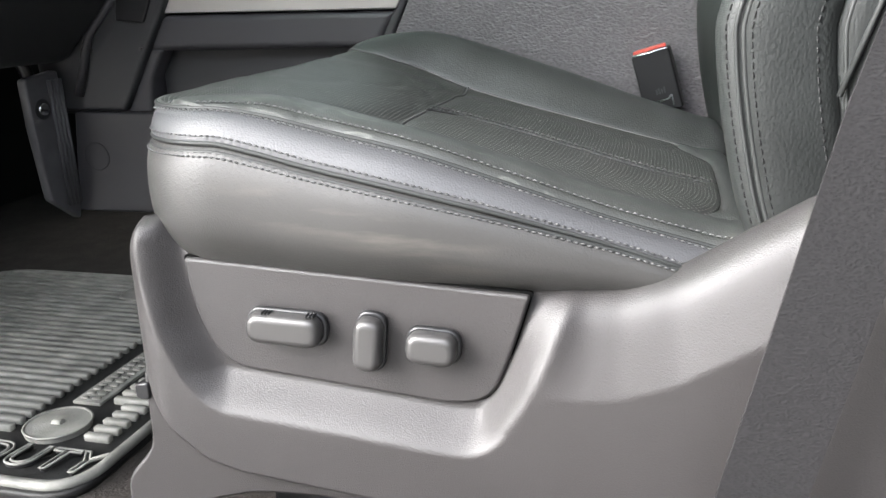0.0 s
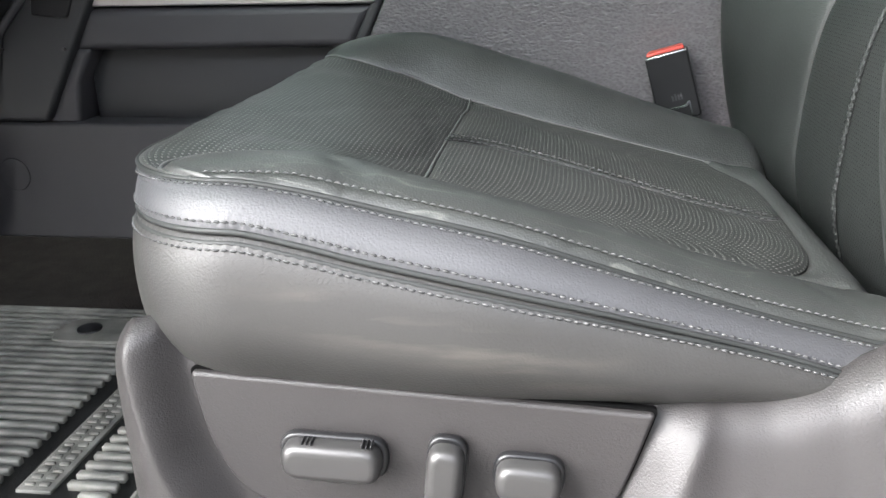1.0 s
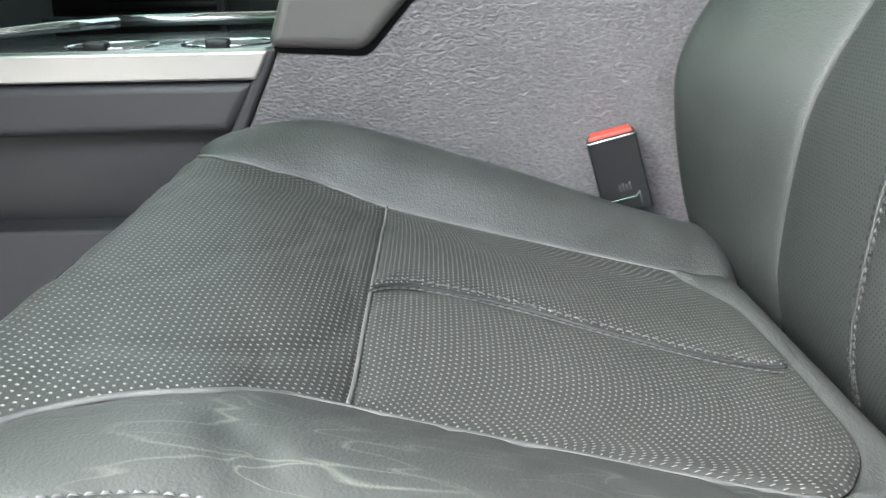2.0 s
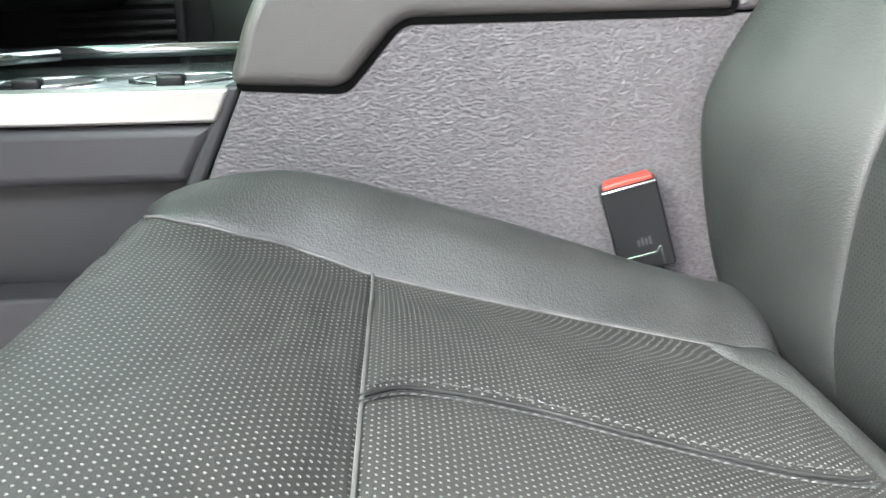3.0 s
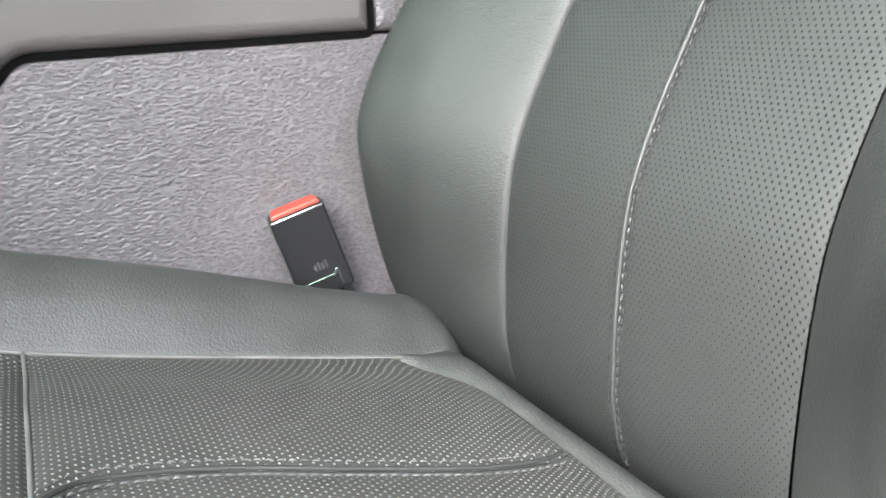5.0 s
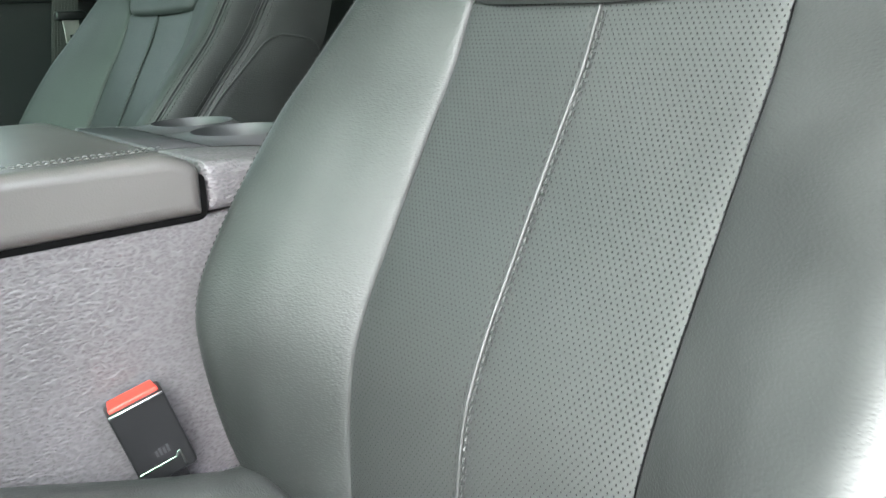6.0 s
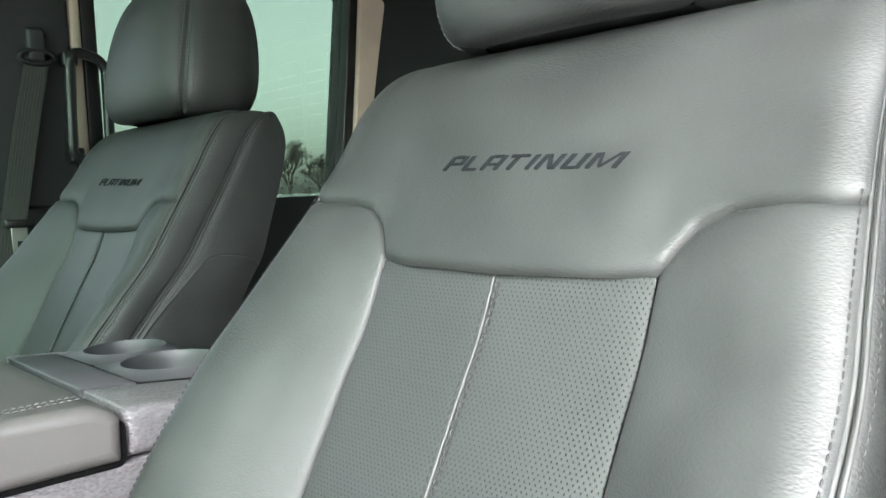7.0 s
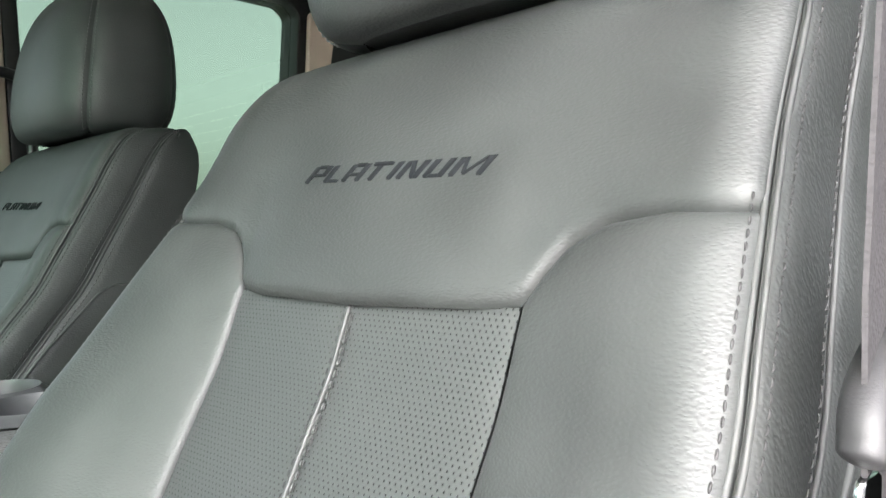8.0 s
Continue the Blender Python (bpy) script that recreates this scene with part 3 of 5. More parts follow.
def crease(p, seed, depth, count, wide=0.0022, long=(0.015, 0.05)):
    """A few slack wrinkles across worn leather."""
    rng = random.Random(seed)
    out = np.zeros(p.shape[:2])
    for _ in range(count):
        i, j = rng.uniform(0.05, 0.95) * p.shape[0], rng.uniform(0.1, 0.9) * p.shape[1]
        c = p[int(i), int(j)]
        ang, ln = rng.uniform(-0.9, 0.9), rng.uniform(*long)
        d = np.array((math.sin(ang) * 0.5, math.cos(ang)))
        rel = p[..., :2] - c[:2]
        along = rel @ d
        across = rel @ np.array((d[1], -d[0])) + 0.15 * along ** 2 / 0.02
        out -= depth * np.exp(-(across / wide) ** 2 - (along / ln) ** 2) * rng.uniform(0.4, 1)
    return out


def letter_meshes(name):
    """The embroidered word in wide slanted capitals, a mesh for each letter: broad stems and thin bars, slightly raised."""
    stem, thin, lean = 0.023, 0.15, 0.052

    def up(x, y0=0.0, y1=1.0):
        return (x, y0, x, y1, stem, 0.0006)

    def flat(x0, x1, y0, tall=thin):
        return (x0, y0, x0, y0 + tall, x1 - x0, 0.0005)
    letters = (
        (up(0.0), up(0.083, 0.40), flat(0.023, 0.083, 1 - thin), flat(0.023, 0.083, 0.40)),
        (up(0.130), flat(0.153, 0.222, 0.0)),
        (up(0.252), up(0.336), flat(0.275, 0.336, 1 - thin), flat(0.275, 0.336, 0.32)),
        (up(0.418, 0.0, 1 - thin), flat(0.378, 0.492, 1 - thin)),
        (up(0.527),),
        (up(0.580), up(0.668), (0.655, 0.0, 0.593, 1.0, 0.022, 0.0005)),
        (up(0.722), up(0.795), flat(0.745, 0.795, 0.0)),
        (up(0.848), up(0.977), (0.908, 0.06, 0.866, 1.0, 0.012, 0.0005), (0.908, 0.06, 0.968, 1.0, 0.012, 0.0005)),
    )
    for strokes in letters:
        bm = bmesh.new()
        for x0, y0, x1, y1, wide, deep in strokes:
            rows = []
            cols = [0.0] + [0.06 + 0.88 * k / 5 for k in range(6)] + [1.0]
            for t in (0.0, 0.08, 0.5, 0.92, 1.0):
                x, y = x0 + (x1 - x0) * t, y0 + (y1 - y0) * t
                rows.append([bm.verts.new((x + lean * y + c * wide, y, deep if 0 < c < 1 and 0 < t < 1 else -0.0008)) for c in cols])
            for lo, hi in zip(rows, rows[1:]):
                for q in range(len(cols) - 1):
                    bm.faces.new((lo[q], lo[q + 1], hi[q + 1], hi[q])).smooth = True
        me = bpy.data.meshes.new(name)
        bm.to_mesh(me)
        bm.free()
        yield me


def seat(name, label, fine, at, worn):
    """A leather seat; fine: the size of its mesh squares in metres; worn: its outer bolster is sat flat and scuffed."""
    root = thing(name, label, "car seat", "front seats", at=at)
    cushion = part("cushion", box(-0.40, 0.03, -0.24, 0.24, 0.10, 0.225, 0.02), PLASTIC_DARK, root)
    back = part("backrest", prism([(0.10, 0.2), (0.06, 0.40), (0.16, 0.60), (0.27, 0.76), (0.33, 0.78), (0.24, 0.5), (0.16, 0.2)],
                                  -0.22, 0.22, 0.01), PLASTIC_DARK, root)
    inward = 1 if worn else -1
    mid_c, mid_b = (-0.2, 0, 0.15), (0.16, 0, 0.45)
    cush_surface = cushion_shape(worn)

    def grid(n, m):
        return np.meshgrid(np.linspace(0, 1, n), np.linspace(0, 1, m), indexing="ij")

    def tight(g):
        """Rows drawn closer together towards both seams."""
        return 0.3 * g + 0.7 * ease(g)

    def steps(metres):
        return max(8, int(metres / fine))

    # cushion: front insert
    ut, ue = 7.0, 13.0

    def edge_s(u, outer=True):
        if not outer:
            return np.interp(u, [5.0, 5.04, 5.1, 5.2, 5.4, 5.65, 6.0, 7.0, 9.0, 11.0], [1.9, 1.62, 1.42, 1.26, 1.12, 1.03, 0.99, 0.97, 0.96, 0.96])
        return np.interp(u, [5.0, 5.05, 5.12, 5.25, 5.45, 5.7, 6.1, 6.5, 7.0, 7.6, 9.5, 11, 12], [1.94, 1.86, 1.76, 1.64, 1.50, 1.37, 1.21, 1.12, 1.08, 1.09, 1.10, 1.04, 1.0])
    gi, gj = grid(steps(0.28), steps(0.40))
    gi, gj = tight(gi), tight(gj)
    u = 5.0 + gi * (ut - 5.0)
    q, uv, nn = lay(cush_surface, (2 * gj - 1) * np.where(gj < 0.5, edge_s(u), edge_s(u, False)), u, ("i0", "i1", "j0", "j1"), 0.004, 0.016, 0.0009, mid_c)
    if worn:
        q = q + nn * crease(q, 21, 0.0015, 14, 0.0065, (0.03, 0.09))[..., None]
    link("front_insert", sheet_mesh("front_insert", q, uv), PERF_SEAT, cushion, "perforated dark grey leather")

    def rear_u(s):
        return np.interp(-0.023 - 0.048 * np.minimum(np.abs(s), 1.06) ** 5, CU_X[2:], CU_K[2:])
    def split_s(u):
        return spline([7.0, 7.25, 7.7, 8.3, 9.2, 10.4, 11.6], [-0.15, -0.05, 0.0, 0.0, -0.06, -0.12, -0.06], u)
    for sg in (-1, 1):
        gi, gj = grid(steps(0.27), steps(0.16))
        gi, gj = tight(gi), tight(gj)
        mid = split_s(7 + gi * 4.5)
        s = mid + gj * (sg * edge_s(7 + gi * 4.5, sg < 0) - mid)
        q, uv, nn = lay(cush_surface, s, ut + gi * (rear_u(s) - ut), ("i0", "i1", "j0", "j1"), 0.005, 0.010, 0.0009, mid_c)
        if worn:
            q = q + nn * crease(q, 33 + sg, 0.0012, 8, 0.007, (0.02, 0.06))[..., None]
        link("seat_insert", sheet_mesh("seat_insert", q, uv), PERF_SEAT, cushion, "perforated dark grey leather")
        gi, gj = grid(steps(0.42), steps(0.13))
        gj = tight(gj)
        u = 5.0 + gi * (ue - 5.0)
        e = edge_s(u, sg < 0)
        q, uv, nn = lay(cush_surface, sg * (e + gj * (2 - e)), u, ("i0", "j0", "j1"), 0.006, 0.012, 0.0020, mid_c)
        if fine < 0.006:
            q = q + nn * (crease(q, 3 + sg, 0.0014 if sg < 0 else 0.0005, 26) + crease(q, 13 + sg, 0.0016 if sg < 0 else 0.0004, 9, 0.007, (0.03, 0.07)))[..., None]
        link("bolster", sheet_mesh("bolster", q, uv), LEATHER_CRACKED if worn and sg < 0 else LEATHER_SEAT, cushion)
        gi, gj = grid(steps(0.62) * 2, 18)
        q, uv, nn = lay(cush_surface, sg * (2 + gj), gi * ue, ("j0", "j1"), 0.0035, 0.006, 0.0011, mid_c, 0.0004 if fine < 0.006 else 0)
        link("side_band", sheet_mesh("side_band", q, uv), BAND, cushion)
        rows = [q[:, k] + nn[:, k] * 0.0003 for k in (3, 14)]
        nors = [nn[:, k] for k in (3, 14)]
        gi, gj = grid(steps(0.62) * 2, steps(0.10))
        q, uv, nn = lay(cush_surface, sg * (3 + gj ** 1.5), gi * ue, ("j0",), 0.005, 0.012, 0.0012, mid_c, 0.0004 if fine < 0.006 else 0)
        link("side_panel", sheet_mesh("side_panel", q, uv), LEATHER_SCUFFED if worn and sg < 0 else LEATHER, cushion)
        k = 4 if fine < 0.006 else 2
        rows.append(q[:, k] + nn[:, k] * 0.0004)
        nors.append(nn[:, k])
        u = np.linspace(5.0, ue, 160)[:, None] + np.zeros((1, 2))
        s = np.full_like(u, 2.0) * sg
        s[:, 0] = 1.93 * sg
        p = cush_surface(s, u)
        n1 = nn[np.linspace(0, len(nn) - 1, 160).astype(int), 0]
        up = np.array((0.0, 0.15 * sg, 0.98))
        rows.append(p[:, 0] + up * 0.0045)
        nors.append(np.tile(up, (160, 1)))
        stitches("stitching", rows, nors, cushion, THREAD, length=0.0036, pitch=0.0046, radius=0.0007)
        for s0, rad in ((2.012, 0.0017), (2.11, 0.0017), (2.955, 0.0017), (3.05, 0.0017)):
            u = np.linspace(0.3, ue, 150)[:, None] + np.zeros((1, 3))
            p = cush_surface(np.tile(np.array([[max(2.0, s0 - 0.05), s0, s0 + 0.05]]) * sg, (150, 1)), u)
            n0 = normals(p)[:, 1]
            n0 *= 1 if np.sum(n0 * (p[:, 1] - np.array(mid_c))) > 0 else -1
            part("seam_piping", rod([tuple(v) for v in p[:, 1] + n0 * 0.0002], rad, 6), PIPING, cushion)
    gi, gj = grid(steps(0.10), steps(0.32))
    s = 2 * gj - 1
    ru = rear_u(s)
    q, uv, _ = lay(cush_surface, s, ru + gi * (ue - ru), ("i0", "j0", "j1"), 0.006, 0.012, 0.0034, mid_c)
    link("rear_strip", sheet_mesh("rear_strip", q, uv), LEATHER_SEAT, cushion)
    for sg in (-1, 1):
        u = np.concatenate((np.linspace(5.02, 7, 90), np.linspace(7.1, 11.4, 60)))
        e = edge_s(u, sg < 0) * sg
        p = cush_surface(np.stack((e - 0.02, e, e + 0.02), 1), np.stack((u, u, u), 1))
        n0 = normals(p)[:, 1]
        n0 *= np.sign(n0[:, 2:3] + 1e-9)
        part("seam_piping", rod([tuple(k) for k in p[:, 1] + n0 * 0.0006], 0.0016, 6), PIPING_LIGHT, cushion)
    p = cush_surface(np.linspace(-1.06, 0.965, 60)[:, None], np.full((60, 1), 7.0))[:, 0]
    part("seam_piping", rod([tuple(k) for k in p + np.array((0.001, 0, 0.0008))], 0.0013, 6), PIPING_LIGHT, cushion)
    # stitched ridge along the middle of the seat insert
    u = np.linspace(7.0, cu_u(-0.029), 90)[:, None]
    line = cush_surface(split_s(u), u)[:, 0]
    for off in (-0.0032, 0.0032):
        part("seam_piping", rod([tuple(v) for v in line + np.array((0, off, 0.0012))], 0.0016, 6), PIPING, cushion)
    stitches("stitching", [line + np.array((0, o, 0.0034)) for o in (-0.008, 0.008)], [np.tile(np.array((0.25, 0, 0.97)), (90, 1))] * 2, cushion, THREAD)

    # backrest
    vb, ve = 0.0, len(BK_Z) - 1.0
    vm = bk_v(0.645)

    def top_v(s):
        z = np.interp(s, [-2.0, -1.75, -1.45, -1.2, -1.08, -1.0, -0.9, 0, 0.9, 1.0, 1.03, 1.08, 1.16, 1.32, 1.55, 2.0],
                      [0.688, 0.689, 0.685, 0.675, 0.662, 0.647, 0.645, 0.643, 0.645, 0.647, 0.656, 0.666, 0.676, 0.686, 0.692, 0.695])
        return np.interp(z, BK_Z[:12], BK_K[:12])

    def foot(s):
        """Where the cover ends below: higher on the outer side, where its hem shows."""
        a = np.abs(s)
        return np.where(s < 0, np.interp(np.interp(a, [0, 1, 1.5, 2.0, 4.0], [0.16, 0.20, 0.225, 0.254, 0.262]), BK_Z[:12], BK_K[:12]), vb)
    for sg in (-1, 1):
        gi, gj = grid(steps(0.50), steps(0.13))
        gi, gj = 1 - (1 - gi) ** 1.5, tight(gj)
        q, uv, _ = lay(back_surface, sg * gj, vb + gi * (vm - vb), ("i1", "j0", "j1"), 0.0008, 0.008, 0.0003, mid_b, wrap=True)
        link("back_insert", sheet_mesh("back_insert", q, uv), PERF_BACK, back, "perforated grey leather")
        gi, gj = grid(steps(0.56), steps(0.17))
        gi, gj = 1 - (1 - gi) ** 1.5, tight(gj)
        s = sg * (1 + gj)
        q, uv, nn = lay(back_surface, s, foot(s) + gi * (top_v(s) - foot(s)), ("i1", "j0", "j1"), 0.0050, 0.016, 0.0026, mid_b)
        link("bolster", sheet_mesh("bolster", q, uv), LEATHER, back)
        gi, gj = grid(steps(0.75) * 2, 18)
        q, uv, nn = lay(back_surface, sg * (2 + gj), foot(sg * (2 + gj)) + gi * (ve - foot(sg * (2 + gj))), ("j0", "j1"), 0.0035, 0.006, 0.0014, mid_b)
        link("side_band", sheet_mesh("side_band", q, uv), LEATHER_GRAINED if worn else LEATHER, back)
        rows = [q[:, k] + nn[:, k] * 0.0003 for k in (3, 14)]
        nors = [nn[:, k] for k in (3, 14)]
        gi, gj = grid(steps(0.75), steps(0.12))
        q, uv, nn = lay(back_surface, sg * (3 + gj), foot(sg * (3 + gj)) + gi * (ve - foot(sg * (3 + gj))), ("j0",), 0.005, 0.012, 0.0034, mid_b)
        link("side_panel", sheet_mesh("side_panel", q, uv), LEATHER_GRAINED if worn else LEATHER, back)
        if sg * inward < 0:
            rows, nors = rows[:2], nors[:2]
        else:
            rows.append(q[:, 1] + nn[:, 1] * 0.0004)
            nors.append(nn[:, 1])
        v = np.linspace(float(foot(sg * 2.0)), ve - 0.6, 160)[:, None] + np.zeros((1, 3))
        p = back_surface(np.tile(np.array([[1.93, 1.96, 2.0]]) * sg, (160, 1)), v)
        n0 = normals(p)[:, 1]
        n0 *= 1 if np.sum(n0 * (p[:, 1] - np.array(mid_b))) > 0 else -1
        rows.append(p[:, 1] + n0 * 0.0025)
        nors.append(n0)
        stitches("stitching", rows, nors, back, THREAD_DARK, radius=0.0006)
        for s0 in (1.985, 2.045, 3.03) if sg * inward < 0 else (1.985, 2.045, 2.965, 3.03):
            v = np.linspace(float(foot(sg * 2.0)), ve - 0.3, 100)[:, None] + np.zeros((1, 3))
            p = back_surface(np.tile(np.array([[s0 - 0.05, s0, s0 + 0.05]]) * sg, (100, 1)), v)
            n0 = normals(p)[:, 1]
            n0 *= 1 if np.sum(n0 * (p[:, 1] - np.array(mid_b))) > 0 else -1
            part("seam_piping", rod([tuple(k) for k in p[:, 1] + n0 * 0.0002], 0.0016, 6), PIPING, back)
    gi, gj = grid(steps(0.20), steps(0.50))
    gi, gj = gi ** 1.6, tight(gj)
    s = (2 * gj - 1) * 2
    def padded(s, v):
        """The top panel: proud of the inserts below it, flush with the bolsters at their seam."""
        near = (1 - ease(np.clip(gi / 0.55, 0, 1))) * ease(np.clip((np.abs(s) - 0.62) / 0.45, 0, 1))
        return panel_surface(s, v) * (1 - near[..., None]) + back_surface(s, v) * near[..., None]
    q, uv, _ = lay(padded, s, top_v(s) + gi * (ve - top_v(s)), ("i0", "j0", "j1"), 0.0050, 0.006, 0.003, mid_b)
    link("top_panel", sheet_mesh("top_panel", q, uv), LEATHER, back)
    v = np.linspace(0.3, vm - 0.05, 90)[:, None] + np.zeros((1, 3))
    base = back_surface(np.tile(np.array([[-0.02, 0, 0.02]]), (90, 1)), v)[:, 1]
    part("seam_piping", rod([tuple(k) for k in base + np.array((-0.0008, 0.0018, 0))], 0.0017, 8), PIPING, back)
    stitches("stitching", [base + np.array((-0.0014, -0.0026, 0))], [np.tile(np.array((-0.95, 0, 0.3)), (90, 1))], back, LEATHER,
             length=0.0056, pitch=0.0066, radius=0.0013)
    stitches("stitching", [base + np.array((-0.0018, o, 0)) for o in (-0.0056, 0.0046)],
             [np.tile(np.array((-0.95, 0, 0.3)), (90, 1))] * 2, back, THREAD_DARK, pitch=0.0066, radius=0.0005)
    gi, gj = grid(steps(0.75) // 2, 24)
    v = vb + gi * (ve - vb)
    p = back_surface((2 * gj - 1) * 4, v)
    edge = back_surface(np.full_like(v, 4.0), v)
    rear = np.stack((edge[..., 0] + 0.012 * np.sin(gj * math.pi), edge[..., 1] * (2 * gj - 1), edge[..., 2]), -1)
    link("back_shell", sheet_mesh("back_shell", rear), PLASTIC_DARK, back, "dark plastic seat back shell")

    # rolled hem under the outer side, and the dark hinge below it
    s = -np.linspace(1.1, 3.9, 50)
    p = back_surface(np.stack((s, s - 0.02), 1), np.stack((foot(s), foot(s)), 1))[:, 0]
    part("hem", rod([tuple(k) for k in p + np.array((-0.001, -0.0025, 0.001))], 0.0030, 8), LEATHER, back)
    part("hinge_cover", box(0.01, 0.10, -0.246, -0.20, 0.14, 0.30, 0.008), BLACK, back, "black hinge cover")

    # piped seam that parts the side of the backrest: up along the front, then back in a round turn
    turn = rounded([(0.02, 0.36), (0.055, 0.455), (0.098, 0.512), (0.205, 0.612), (0.262, 0.603), (0.30, 0.585)], [0, 0.05, 0.05, 0.045, 0.03, 0], 8)
    for sg in (-1, 1):
        line = []
        span = np.linspace(3.0, 4.0, 60)
        for x, z in turn:
            v = np.full(60, bk_v(z))
            strip = back_surface(np.stack((span, span), 1) * sg, np.stack((v, v + 0.02), 1))
            line.append([np.interp(x, strip[:, 0, 0], strip[:, 0, k]) for k in range(3)])
        part("seam_piping", rod([(x, y + sg * 0.0048, z) for x, y, z in line], 0.0018, 6), PIPING, back)

    # embroidered word on the top panel
    def on_panel(y, z):
        return panel_surface((y / 0.128)[:, None], np.interp(z, BK_Z[:12], BK_K[:12])[:, None])[:, 0]
    for me in letter_meshes("embroidered_letter"):
        co = np.array([tuple(v.co) for v in me.vertices])
        side = 0.0805 - co[:, 0] * 0.165
        tall = 0.7100 + co[:, 1] * 0.0115 + 0.03 * side
        p = on_panel(side, tall)
        nrm = np.cross(on_panel(side, tall + 0.002) - p, on_panel(side - 0.002, tall) - p)
        nrm *= np.sign(-nrm[:, :1]) / np.linalg.norm(nrm, axis=1, keepdims=True)
        for vt, k in zip(me.vertices, p + nrm * (0.0058 + co[:, 2:3])):
            vt.co = tuple(k)
        link("embroidered_letter", me, EMBROIDERY, back, "dark embroidered letter")

    # headrest
    head = part("headrest", box(0.275, 0.335, -0.05, 0.05, 0.86, 0.95, 0.02), PLASTIC_DARK, root)
    hz = [0.820, 0.828, 0.86, 0.91, 0.965, 1.008, 1.036, 1.047]
    hw = [0.108, 0.136, 0.150, 0.151, 0.144, 0.128, 0.100, 0.055]
    hf = [0.062, 0.084, 0.095, 0.095, 0.087, 0.073, 0.053, 0.028]
    hk = list(range(len(hz)))

    def head_surface(a, v):
        z, w, d = (spline(hk, k, v) for k in (hz, hw, hf))
        ca, sa = np.cos(a), np.sin(a)
        x = -np.sign(ca) * np.abs(ca) ** 0.75 * d + 0.305 + 0.12 * (z - 0.9)
        y = np.sign(sa) * np.abs(sa) ** 0.62 * w
        return np.stack((x, y, z), -1)
    cut = 1.02
    for nm, a0, a1 in (("front_cover", -cut, cut), ("side_cover", cut, 2.3), ("side_cover", -2.3, -cut), ("rear_cover", 2.3, 2 * math.pi - 2.3)):
        gi, gj = grid(steps(0.26), steps(0.24))
        q, uv, _ = lay(head_surface, a0 + gj * (a1 - a0), gi * 7, ("j0", "j1"), 0.004, 0.010, 0.002, (0.305, 0, 0.92))
        link(nm, sheet_mesh(nm, q, uv), LEATHER, head)
    rows, nors = [], []
    for a in (cut - 0.06, cut + 0.06, -cut + 0.06, -cut - 0.06):
        v = np.linspace(0.6, 6.4, 70)[:, None] + np.zeros((1, 3))
        p = head_surface(np.tile(np.array([[a - 0.03, a, a + 0.03]]), (70, 1)), v)
        n0 = normals(p)[:, 1]
        n0 *= 1 if np.sum(n0 * (p[:, 1] - np.array((0.305, 0, 0.92)))) > 0 else -1
        rows.append(p[:, 1] + n0 * 0.0028)
        nors.append(n0)
    stitches("stitching", rows, nors, head, THREAD)
    for nm, k in (("crown", 7.0), ("underside", 0.0)):
        gi, gj = grid(6, 33)
        ring = head_surface(gj * 2 * math.pi, np.full_like(gi, k))
        mid = ring.mean(axis=(0, 1))
        link(nm, sheet_mesh(nm, mid + (ring - mid) * gi[..., None] + np.array((0, 0, 0.002 if k else -0.001)) * (1 - gi[..., None] ** 2)), LEATHER, head)
    for y in (-0.055, 0.055):
        part("headrest_post", rod([(0.30, y, 0.77), (0.302, y, 0.84)], 0.006, 10), CHROME, head, "chrome post")
    return root, cushion, back


driver_seat, driver_cushion, driver_back = seat("car_seat", "grey leather driver seat with perforated insert and embroidered word", 0.0045, (0, 0, 0), True)
passenger_seat, _, _ = seat("car_seat", "grey leather passenger seat with headrest and embroidered word", 0.009, (0.072, 0.925, 0.012), False)


